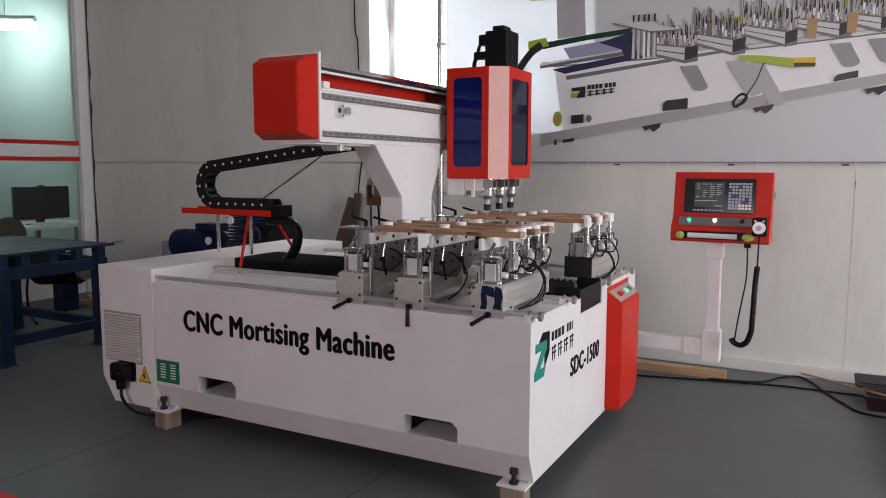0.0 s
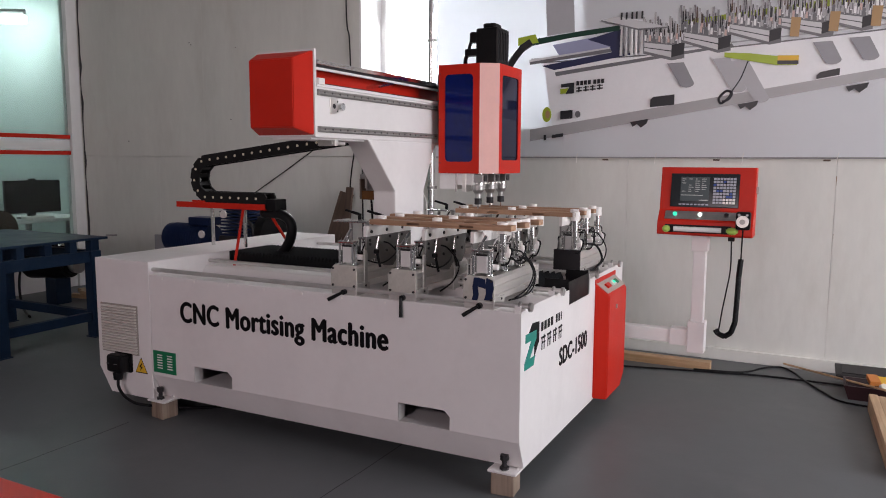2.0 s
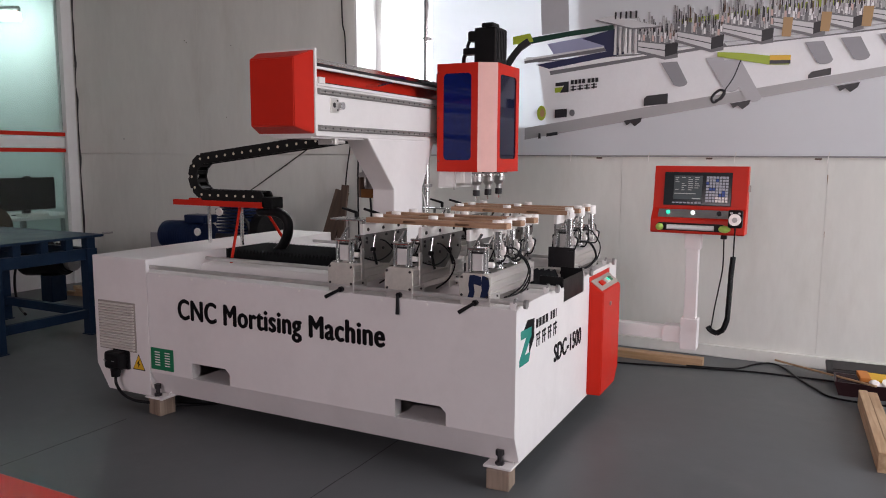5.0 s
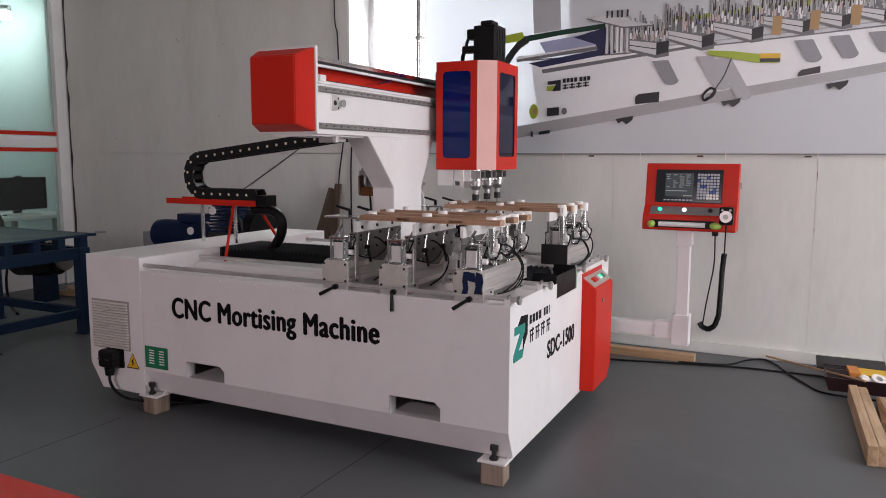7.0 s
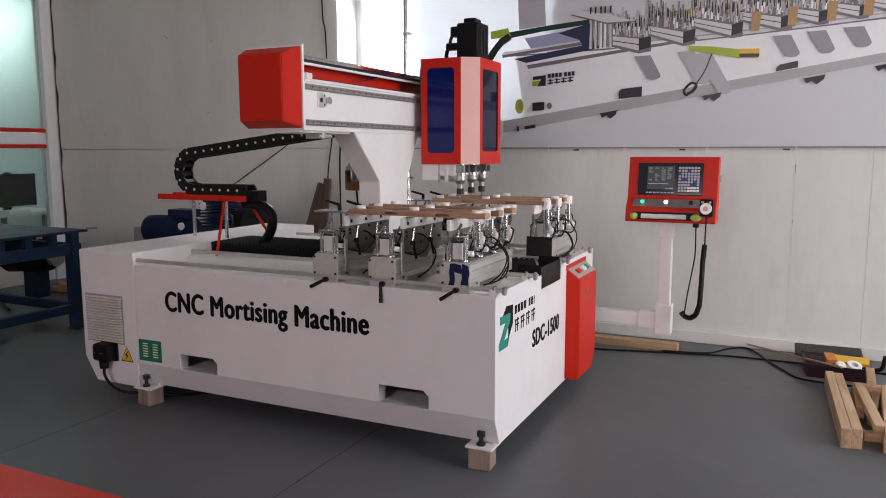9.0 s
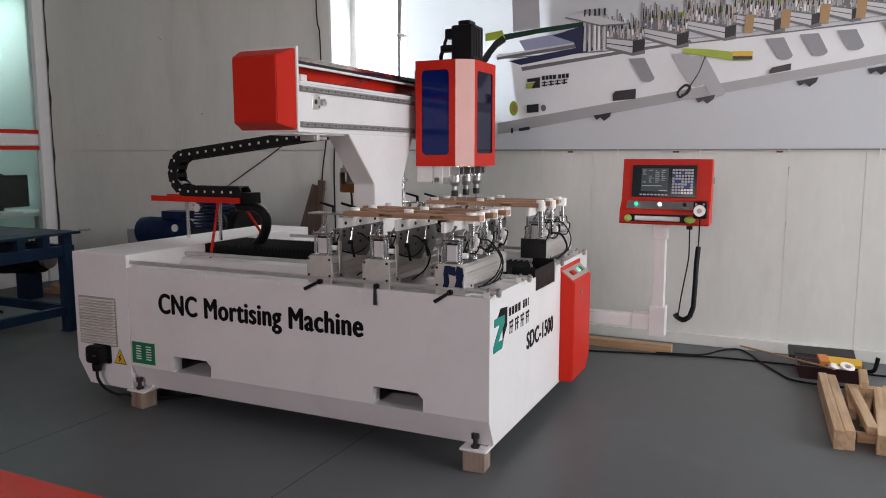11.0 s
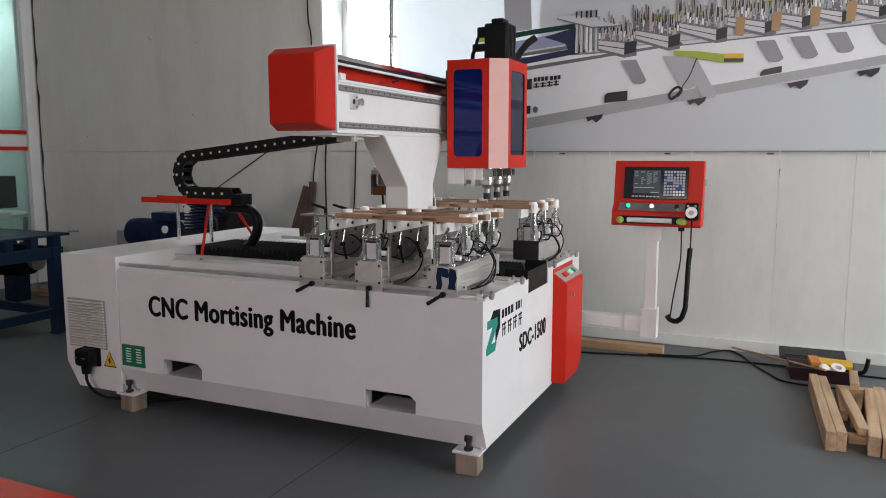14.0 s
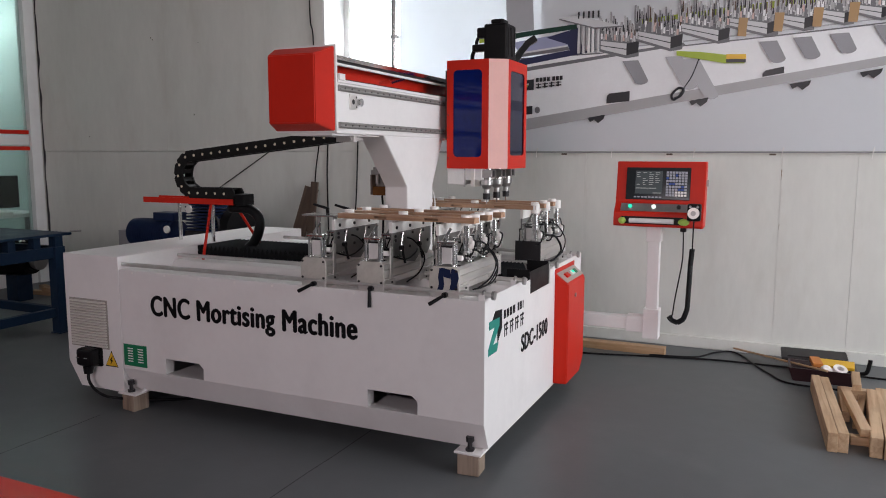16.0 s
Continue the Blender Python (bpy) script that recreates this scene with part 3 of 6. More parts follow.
def gantry():
    out = [(0.606, 0.76), (0.606, 1.262), (0.345, 1.532), (1.07, 1.532), (0.926, 1.262), (0.926, 0.76)]
    col = part("gantry", prism(B(), out, 0, -0.888, GX, 0.008), WHITE, machine, "white column and beam gantry with red end cover")
    part("carriage", bx(B(), -0.93, -0.71, 0.64, 0.91, 0.72, 0.80, 0.004), STEEL, col)
    bm = B()
    bx(bm, -1.02, GX, GY0, GY1, 1.530, 1.763, 0.006)
    bx(bm, -1.0, GX - 0.03, GY0, GY1, 1.522, 1.534)
    part("beam", bm, WHITE, col)
    for z, h in ((1.5545, 0.027), (1.7185, 0.027)):
        bm = B()
        prism(bm, [(GX, z), (GX + 0.011, z), (GX + 0.017, z + 0.006), (GX + 0.013, z + h / 2), (GX + 0.017, z + h - 0.006), (GX + 0.011, z + h), (GX, z + h)], 1, GY0 + 0.01, GY1 - 0.02)
        r = part("linear_rail", bm, RAILM, col)
        head = mesh_of("rail_bolt", cyl(B(), (GX + 0.010, 0, z + h / 2), (GX + 0.0148, 0, z + h / 2), 0.0055, 8), DARK)
        for i in range(27):
            o = new("rail_bolt", head)
            o.parent, o.location = r, (0, GY0 + 0.05 + i * 0.06, 0)
    part("ledge_strip", bx(B(), GX - 0.005, GX + 0.008, GY0, GY1 - 0.02, 1.756, 1.770, 0.002), WHITE, col)
    part("beam_recess", bx(B(), -1.01, GX - 0.11, GY0, GY1, 1.766, 1.88), RED, col)
    part("drag_tray", bx(B(), GX - 0.108, GX - 0.012, GY0 + 0.02, GY1, 1.771, 1.777), DARK, col)
    bm = B()
    bx(bm, GX - 0.055, GX - 0.03, GY0, GY1, 1.862, 1.884, 0.003)
    part("cover_rail", bm, CHROME, col, "bright steel edge rail")
    part("cover_rail", bx(B(), GX - 0.052, GX - 0.034, GY0, GY1, 1.838, 1.850, 0.002), FRAMEW, col, "white strip under the edge rail")
    part("cover_groove", bx(B(), GX - 0.058, GX - 0.038, GY0, GY1, 1.850, 1.863), DARK, col)
    part("cover_lid", bx(B(), -1.01, GX - 0.056, GY0, GY1, 1.881, 1.886), STEEL, col)
    bm = B()
    for i in range(7):
        bx(bm, GX - 0.115, GX - 0.035, 0.50 + i * 0.022, 0.512 + i * 0.022, 1.800 + i * 0.005, 1.812 + i * 0.005)
    part("strip_clip", bm, CHROME, col)
    # red end cover with facetted edge
    bm = B()
    x0, x1, z0, z1, yb, yf, c = -1.076, -0.752, 1.540, 1.914, GY0 - 0.008, GY0 - 0.08, 0.062
    a = [bm.verts.new((x, yb, z)) for x, z in ((x0, z0), (x1, z0), (x1, z1), (x0, z1))]
    f = [bm.verts.new((x, yf, z)) for x, z in ((x0 + 0.012, z0 + c * 0.55), (x1 - c, z0 + c * 0.55), (x1 - c, z1 - c * 0.6), (x0 + 0.012, z1 - c * 0.6))]
    bm.faces.new(a)
    bm.faces.new(f)
    for i in range(4):
        bm.faces.new((a[i], a[(i + 1) % 4], f[(i + 1) % 4], f[i]))
    bmesh.ops.recalc_face_normals(bm, faces=bm.faces[:])
    bmesh.ops.bevel(bm, geom=bm.edges[:], offset=0.004, segments=2, affect="EDGES")
    part("end_face", bm, RED, col, "red facetted end cover")
    part("end_plate", bx(B(), -1.079, -0.747, GY0 - 0.010, GY0 + 0.004, 1.535, 1.921, 0.002), WHITE, col)
    part("end_bracket", bx(B(), GX - 0.01, GX + 0.016, GY0 + 0.004, GY0 + 0.05, 1.766, 1.795, 0.003), WHITE, col)
    # limit stop plate
    sp = part("stop_plate", bx(B(), GX, GX + 0.006, 0.02, 0.085, 1.642, 1.712, 0.001), ALU, col)
    for y, z, r in ((0.048, 1.677, 0.012), (0.074, 1.699, 0.005), (0.074, 1.655, 0.005)):
        part("hole", cyl(B(), (GX + 0.0055, y, z), (GX + 0.0068, y, z), r, 14), DARK, sp)
    part("buffer", cyl(B(), (GX + 0.004, 0.100, 1.677), (GX + 0.02, 0.100, 1.677), 0.018, 16), CHROME, sp)
    # small bracket under the beam
    bm = B()
    bx(bm, GX - 0.10, GX + 0.0, 0.06, 0.085, 1.495, 1.523, 0.002)
    cyl(bm, (GX - 0.02, 0.05, 1.507), (GX - 0.02, 0.16, 1.507), 0.009, 10)
    part("limit_switch", bm, ALU, col)
    # air preparation unit with amber bowl and its hoses
    bm = B()
    bx(bm, -0.985, -0.935, 0.62, 0.68, 1.325, 1.352, 0.004)
    cyl(bm, (-0.965, 0.65, 1.352), (-0.965, 0.65, 1.366), 0.018, 12)
    cyl(bm, (-0.950, 0.63, 1.275), (-0.950, 0.63, 1.326), 0.009, 10)
    bx(bm, -0.978, -0.889, 0.66, 0.70, 1.215, 1.325, 0.004)
    ap = part("air_regulator", bm, STEEL, col, "steel air regulator")
    part("bowl", bx(B(), -0.972, -0.893, 0.615, 0.66, 1.212, 1.262, 0.006), AMBER, ap, "amber brass bowl")
    part("bowl_guard", bx(B(), -0.982, -0.972, 0.61, 0.67, 1.215, 1.325, 0.002), BOARD, ap)
    part("air_hose", tube(B(), [(-0.925, 0.64, 1.215), (-0.918, 0.64, 1.1), (-0.925, 0.64, 0.95), (-0.935, 0.66, 0.82)], 0.006), BLACK, col)
    part("air_hose", tube(B(), [(-0.80, 0.96, 1.27), (-0.765, 0.975, 1.2), (-0.76, 0.98, 1.07), (-0.77, 0.98, 0.90)], 0.004, 6), NYLON, col)
    # vertical slide between beam and head
    part("saddle", bx(B(), GX + 0.018, -0.69, 1.06, 1.38, 1.52, 1.92, 0.004), DARK, col)
    part("slide_plate", bx(B(), -0.705, -0.59, 1.03, 1.40, 1.262, 1.372, 0.006), CASTM, col, "pale cast slide plate")
    # pale box added to show the spindle plate's front as lit
    part("plate_front_lit", bx(B(), -0.588, -0.488, 1.03, 1.055, 1.288, 1.372, 0.004), CASTM, col, "added pale box for the spindle plate's lit front")
    part("mount_bolt", cyl(B(), (-0.597, 1.035, 1.25), (-0.597, 1.035, 1.372), 0.006, 8), STEEL, col)
    # head cover: two windowed faces and a pale corner strip
    HX0, HX1, HXC, HY0, HYC, HY1, HZ0, HZ1 = -0.699, -0.347, -0.442, 1.009, 1.07, 1.398, 1.356, 1.968
    H = HZ1 - HZ0
    bm = window_frame_outline(B(), HXC - HX0, H, 0.025, (0.04, 0.216, 0.066, H - 0.055))
    ob = part("head_front", bm, RED, col, "red head cover face with blue window")
    ob.location = (HX0, HY0, HZ0)
    w = part("head_window", bx(B(), HX0 + 0.02, HXC - 0.02, HY0 + 0.006, HY0 + 0.010, HZ0 + 0.03, HZ1 - 0.03), TINT, ob, "dark blue tinted acrylic window")
    w.matrix_parent_inverse = Matrix.Translation(ob.location).inverted()
    bm = window_frame_outline(B(), HY1 - HYC, H, 0.022, (0.04, HY1 - HYC - 0.04, 0.075, H - 0.06))
    ob = part("head_side", bm, RED, col, "red head cover face with blue window")
    ob.matrix_local = Matrix.Translation((HX1, HYC, HZ0)) @ RZ(radians(90), 4, "Z")
    w = part("head_window", bx(B(), 0.02, HY1 - HYC - 0.02, 0.006, 0.010, 0.03, H - 0.03), TINT_SIDE, ob, "blue tinted acrylic window with its side shade painted in")
    part("corner_strip", prism(B(), [(HXC, HY0), (HX1, HYC), (HX1 - 0.004, HYC + 0.001), (HXC - 0.0, HY0 + 0.004)], 2, HZ0, HZ1), REDPALE, col, "pale red corner strip")
    part("head_lid", prism(B(), [(HX0, HY0 + 0.003), (HXC, HY0 + 0.003), (HX1 - 0.003, HYC), (HX1 - 0.003, HY1), (HX0, HY1)], 2, HZ1 - 0.006, HZ1 - 0.001), RED, col)
    part("head_back", bx(B(), HX0, HX1, HY1, HY1 + 0.004, HZ0, HZ1), RED, col)
    part("head_inner_side", bx(B(), HX0, HX0 + 0.004, HY0 + 0.004, HY1, HZ0, HZ1), RED, col)
    part("head_core", bx(B(), HX0 + 0.05, HX1 - 0.07, HY0 + 0.09, HY1 - 0.05, HZ0 + 0.02, HZ1 - 0.02), DARK, col)
    for z in (HZ0 + 0.06, HZ1 - 0.05, (HZ0 + HZ1) / 2):
        part("cover_screw", cyl(B(), (HX0 + 0.01, HY0 - 0.003, z), (HX0 + 0.01, HY0 + 0.001, z), 0.004, 8), DARK, col)
    HEAD = Vector((0.058, 0.03, 0.062))
    # servo motor on the head
    mo = part("servo_motor", bx(B(), -0.565, -0.425, 1.06, 1.22, 1.905, 2.11, 0.012), BLACK, col, "black servo motor with connectors")
    part("motor_cap", bx(B(), -0.535, -0.46, 1.09, 1.19, 2.11, 2.14, 0.012), BLACK, mo)
    part("connector", bx(B(), -0.625, -0.565, 1.10, 1.16, 2.04, 2.10, 0.012), BLACK, mo)
    part("connector", bx(B(), -0.65, -0.565, 1.09, 1.15, 1.965, 2.005, 0.01), BLACK, mo)
    part("motor_cable", tube(B(), [(-0.618, 1.13, 2.06), (-0.636, 1.13, 2.02), (-0.63, 1.12, 1.98)], 0.010), BLACK, mo)
    part("motor_cable", tube(B(), [(-0.64, 1.12, 1.98), (-0.66, 1.13, 1.95), (-0.67, 1.15, 1.91)], 0.012), BLACK, mo)
    for i in range(5):
        part("motor_fin", bx(B(), -0.426, -0.420, 1.085 + i * 0.024, 1.095 + i * 0.024, 1.93, 2.09), DARK, mo)
    mo.location = HEAD
    # head cable chain rising behind the motor
    pts = [(-0.50, 1.40, 1.93), (-0.47, 1.42, 1.985), (-0.43, 1.44, 2.04), (-0.385, 1.455, 2.072)]
    for a, b in zip(pts, pts[1:]):
        a, b = Vector(a), Vector(b)
        ob = part("chain_link", bx(B(), -0.024, 0.024, -0.036, 0.036, -0.02, 0.02, 0.006), CHAINM, col)
        ob.matrix_local = Matrix.Translation((a + b) / 2 + HEAD) @ (b - a).to_track_quat("Y", "Z").to_matrix().to_4x4()
    # spindles on a plate that dips
    sp = part("spindle_plate", bx(B(), -0.61, -0.585, 1.0, 1.44, 1.225, 1.40, 0.003), ALU, col)
    for y in (1.05, 1.22, 1.385):
        s = part("spindle", cyl(B(), (-0.53, y, 1.265), (-0.53, y, 1.42), 0.036, 24), CHROME, sp, "polished steel drilling spindle")
    sub = []
    for y in (1.05, 1.22, 1.385):
        bm = B()
        cyl(bm, (-0.53, y, 1.236), (-0.53, y, 1.266), 0.037, 24)
        cyl(bm, (-0.53, y, 1.214), (-0.53, y, 1.2358), 0.022, 24, 0.034)
        cyl(bm, (-0.53, y, 1.188), (-0.53, y, 1.2138), 0.017, 20)
        bx(bm, -0.585, -0.485, y - 0.038, y + 0.038, 1.278, 1.325, 0.003)
        sub.append((bm, STEEL))
        part("sensor", bx(B(), -0.486, -0.481, y - 0.022, y + 0.016, 1.284, 1.32, 0.001), DARK, sp)
        sub.append((cyl(B(), (-0.53, y, 1.152), (-0.53, y, 1.187), 0.021, 18), DARK))
        sub.append((cyl(B(), (-0.53, y, 1.126), (-0.53, y, 1.153), 0.0045, 8), CHROME))
    for (bm, mt), nm in zip(sub, ["spindle_nose", "collet_nut", "cutter"] * 3):
        ob = new(nm, mesh_of(nm, bm, mt))
        ob.parent = sp
    return col, sp


bed()
timber_blocks()
red_box()
GANTRY, SPINDLES = gantry()


# ---- bellows, cable tray and cable chain of the bed ----
def bellows():
    bm = B()
    p = 0.018
    prism(bm, [(-p, 0.838), (0, 0.872), (p, 0.838), (p, 0.832), (0, 0.864), (-p, 0.832)], 1, 0.625, 0.985)
    prism(bm, [(-p, 0.832), (0, 0.864), (p, 0.832), (0.0, 0.76)], 1, 0.622, 0.627)
    fold = mesh_of("fold", bm, RUBBER)
    left = part("bellows", bx(B(), -2.17, -2.155, 0.62, 0.99, 0.71, 0.868, 0.002), RUBBER, machine, "black folded way cover")
    bm = B()
    bx(bm, -0.008, -0.0045, 0.653, 1.0, 0.715, 0.838, 0.001)
    bx(bm, -0.13, -0.009, 0.653, 0.657, 0.715, 0.85, 0.001)
    bx(bm, -0.13, -0.009, 0.996, 1.0, 0.715, 0.85, 0.001)
    bx(bm, -0.13, -0.009, 0.658, 0.995, 0.715, 0.72, 0.001)
    right = part("bellows", bm, BLACK, machine, "black way cover ending in an open tray")
    L, R = [], []
    for i in range(40):
        o = new("fold", fold)
        o.parent = left
        L.append(o)
    for i in range(24):
        o = new("fold", fold)
        o.parent = right
        R.append(o)
    return L, R


def cable_tray():
    y0, y1 = 0.68, 0.82
    tr = part("cable_tray", prism(B(), [(y0, 1.122), (y1, 1.122), (y1, 1.16), (y1 - 0.004, 1.16), (y1 - 0.004, 1.128), (y0 + 0.004, 1.128), (y0 + 0.004, 1.158), (y0, 1.158)], 0, -2.67, -1.93), RED, machine, "red cable tray on posts")
    for x in (-2.465, -2.19):
        part("post", cyl(B(), (x, 0.79, 0.870), (x, 0.79, 1.122), 0.012, 14), CHROME, tr)
    for pts in ([(-2.02, 0.50, 0.80), (-2.12, 0.70, 1.125)], [(-1.91, 0.96, 0.80), (-2.02, 0.80, 1.125)]):
        part("strut", cyl(B(), pts[0], pts[1], 0.009, 8), RED, tr)
    part("conduit", tube(B(), [(-2.0, 0.74, 1.10), (-1.86, 0.74, 1.098), (-1.79, 0.745, 1.05), (-1.79, 0.75, 0.97), (-1.84, 0.76, 0.89), (-1.90, 0.76, 0.84)], 0.031, 12), BLACK, tr, "black corrugated conduit")
    part("chain_end", bx(B(), -1.94, -1.86, 0.692, 0.798, 1.12, 1.19, 0.006), BLACK, tr)


PITCH, CH_R, CH_X1, CH_Z = 0.070, 0.117, -1.90, 1.190
CH_TOP = (-1.06, 1.562)


def chain_path(d):
    """Points and headings of the links when the gantry has gone d along x."""
    xc = -2.292 + d / 2
    zc = CH_Z + CH_R
    x1, z1 = CH_TOP[0] + d, CH_TOP[1]
    dist = math.hypot(x1 - xc, z1 - zc)
    # heading of the straight upper run: from the upper tangent point to the gantry
    ang = math.atan2(z1 - zc, x1 - xc) - math.asin(CH_R / dist)
    run = math.sqrt(dist * dist - CH_R * CH_R)
    arc = CH_R * (math.pi - ang)
    low = CH_X1 - xc
    rows = []
    for i in range(N_LINKS):
        s = low + arc + run - 0.03 - (N_LINKS - 1 - i) * PITCH
        if s < low:
            rows.append((CH_X1 - s, CH_Z, math.pi))
        elif s < low + arc:
            t = (s - low) / CH_R
            rows.append((xc - CH_R * math.sin(t), zc - CH_R * math.cos(t), math.pi - t))
        else:
            u = s - low - arc
            tx, tz = xc - CH_R * math.sin(ang), zc + CH_R * math.cos(ang)
            rows.append((tx + u * math.cos(ang), tz + u * math.sin(ang) - 0.0, ang))
    return rows


N_LINKS = 28


def cable_chain():
    bm = B()
    for s in (-1, 1):
        prism(bm, [(-0.045, -0.01), (-0.03, -0.035), (0.03, -0.035), (0.046, -0.014), (0.046, 0.014), (0.03, 0.035), (-0.03, 0.035), (-0.045, 0.01)], 1, s * 0.042 - 0.006, s * 0.042 + 0.006)
    bx(bm, -0.012, 0.012, -0.04, 0.04, 0.024, 0.029)
    bx(bm, -0.012, 0.012, -0.04, 0.04, -0.029, -0.024)
    link = mesh_of("chain_link", bm, CHAINM)
    bm = B()
    cyl(bm, (0.034, -0.0495, 0), (0.034, -0.046, 0), 0.0085, 12)
    pin = mesh_of("pin", bm, IVORY)
    ch = part("cable_chain", tube(B(), [(-1.93, 0.745, 1.15), (-2.05, 0.745, 1.15), (-2.2, 0.745, 1.15)], 0.012), BLACK, machine, "black nylon cable chain with ivory pins")
    out = []
    for i in range(N_LINKS):
        o = new("chain_link", link)
        o.parent = ch
        q = new("pin", pin)
        q.parent = o
        out.append(o)
    return out


FOLDS_L, FOLDS_R = bellows()
cable_tray()
LINKS = cable_chain()


# ---- clamping units on the bed ----
LEVERS = [(-0.065, -0.035), (0.008, -0.078), (-0.06, -0.04), (0.02, -0.075)]


def clamp_unit(label, blue=False, side=1):
    """One pneumatic clamping unit; origin at its front, centre of the body, on the guide rods' level z 0."""
    u = empty("clamping_unit", label, "clamp", group="clamping units on the bed")
    L, w = 0.50, 0.066
    # extruded body: a profile with grooves
    prof = [(-w, 0.006), (-w + 0.01, 0), (w - 0.01, 0), (w, 0.006), (w, 0.028), (w - 0.008, 0.030), (w - 0.008, 0.038), (w, 0.040), (w, 0.064), (w - 0.008, 0.066), (w - 0.008, 0.072),
            (w, 0.074), (w, 0.092), (w - 0.012, 0.102), (-w + 0.012, 0.102), (-w, 0.092), (-w, 0.072), (-w + 0.008, 0.070), (-w + 0.008, 0.034), (-w, 0.032)]
    body = part("body", prism(B(), prof, 1, 0.006, L), ALU, u, "grooved aluminium extrusion")
    ep = part("end_plate", prism(B(), [(-w - 0.002, 0.004), (w + 0.002, 0.004), (w + 0.002, 0.092), (w - 0.016, 0.104), (-w + 0.016, 0.104), (-w - 0.002, 0.085)], 1, -0.004, 0.006, 0.0015), ENDM, u, "grey anodised end plate")
    for x in (-w + 0.010, w - 0.010):
        for z in (0.014, 0.088):
            part("bolt", cyl(B(), (x, -0.008, z), (x, -0.003, z), 0.0055, 8), DARK, ep)
    part("end_plate", bx(B(), -w - 0.002, w + 0.002, L, L + 0.01, 0.004, 0.1, 0.002), ALUP, u)
    if blue:
        bm = B()
        prism(bm, [(-0.030, 0.004), (-0.022, 0.03), (-0.026, 0.06), (-0.020, 0.098), (0.004, 0.100), (-0.002, 0.06), (0.002, 0.03), (-0.004, 0.004)], 1, -0.0065, -0.0045)
        prism(bm, [(0.0, 0.062), (0.03, 0.056), (0.03, 0.094), (0.0, 0.099)], 1, -0.0062, -0.0045)
        prism(bm, [(0.026, 0.010), (0.034, 0.04), (0.030, 0.07), (0.036, 0.1), (w - 0.004, 0.092), (w + 0.002, 0.06), (w - 0.006, 0.03), (w, 0.010)], 1, -0.0065, -0.0045)
        part("blue_tape", bm, MOTORBLUE, u, "torn blue protective film")
    # brackets on the guide rods, with clamping levers
    for y in (0.012, 0.365):
        br = part("bracket", bx(B(), -0.062, 0.064, y - 0.02, y + 0.03, -0.024, 0.001, 0.003), ALUP, u)
        part("bracket_leg", bx(B(), 0.064, 0.072, y - 0.022, y + 0.085, -0.030, 0.022, 0.002), ALUP, br)
        for z in (-0.018, 0.010):
            part("bolt", cyl(B(), (0.072, y + 0.05, z), (0.076, y + 0.05, z), 0.005, 8), DARK, br)
    lv = part("lever", cyl(B(), (0.01, -0.026, -0.012), (0.01, -0.008, -0.012), 0.012, 12), BLACK, u, "black clamping lever")
    a = LEVERS.pop(0)
    part("lever_arm", cyl(B(), (0.01, -0.03, -0.012), (0.01 + a[0], -0.045, -0.012 + a[1]), 0.0065, 10, 0.0085), BLACK, lv)
    # three square hoops carrying the jaws
    for y in (0.03, 0.19, 0.35):
        bm = B()
        for sx in (-1, 1):
            cyl(bm, (sx * 0.034, y - 0.010, 0.104), (sx * 0.034, y - 0.010, 0.206), 0.006, 10)
            cyl(bm, (sx * 0.034, y + 0.016, 0.104), (sx * 0.034, y + 0.016, 0.206), 0.006, 10)
            bx(bm, sx * 0.040 - 0.014, sx * 0.040 + 0.014, y - 0.022, y + 0.024, 0.102, 0.107, 0.001)
        bx(bm, -0.041, 0.041, y - 0.018, y + 0.024, 0.200, 0.209, 0.003)
        h = part("hoop", bm, CHROME, u)
        part("cylinder_block", bx(B(), -0.023, 0.023, y - 0.006, y + 0.036, 0.112, 0.182, 0.004), CASTM, h)
        part("cylinder_cap", bx(B(), -0.025, 0.025, y - 0.008, y + 0.038, 0.182, 0.190, 0.002), DARK, h)
        part("fitting", cyl(B(), (0.028, y + 0.03, 0.135), (0.058, y + 0.03, 0.135), 0.012, 10), NYLON, h)
        part("rod", cyl(B(), (0.0, y, 0.182), (0.0, y, 0.235), 0.006, 10), CHROME, h)
        part("link", cyl(B(), (-0.02, y, 0.205), (0.012, y + 0.01, 0.262), 0.006, 8), CHROME, h)
    # valves and hoses behind the hoops
    for y in (0.11, 0.27, 0.42):
        v = part("valve", bx(B(), -0.03, 0.03, y - 0.03, y + 0.02, 0.112, 0.152, 0.004), BLACK, u, "black pneumatic valve")
        part("valve_cap", cyl(B(), (0.0, y - 0.005, 0.152), (0.0, y - 0.005, 0.178), 0.013, 10), STEEL, v)
        part("valve_hose", tube(B(), [(-0.02, y, 0.15), (-0.045, y + 0.015, 0.185), (-0.055, y + 0.05, 0.15), (-0.03, y + 0.09, 0.125)], 0.0033, 6), BLACK, v)
        part("valve_hose", tube(B(), [(0.02, y, 0.15), (0.035, y + 0.02, 0.20), (0.045, y + 0.05, 0.19), (0.04, y + 0.08, 0.12)], 0.0033, 6), BLACK, v)
    for k in range(1):
        part("loose_hose", tube(B(), [(0.05, 0.20 + 0.03 * k, 0.19), (0.088 + 0.01 * k, 0.24 + 0.02 * k, 0.18), (0.118, 0.30 - 0.02 * k, 0.10), (0.112, 0.26 + 0.03 * k, 0.03), (0.075, 0.20 + 0.05 * k, -0.012)], 0.0038, 6), BLACK, u)
    # upright jaw plate with its white strip
    pts = [(0.075, 0.225), (0.47, 0.225), (0.47, 0.135), (0.43, 0.095), (0.36, 0.115), (0.30, 0.072), (0.22, 0.082), (0.15, 0.125), (0.10, 0.115), (0.075, 0.17)]
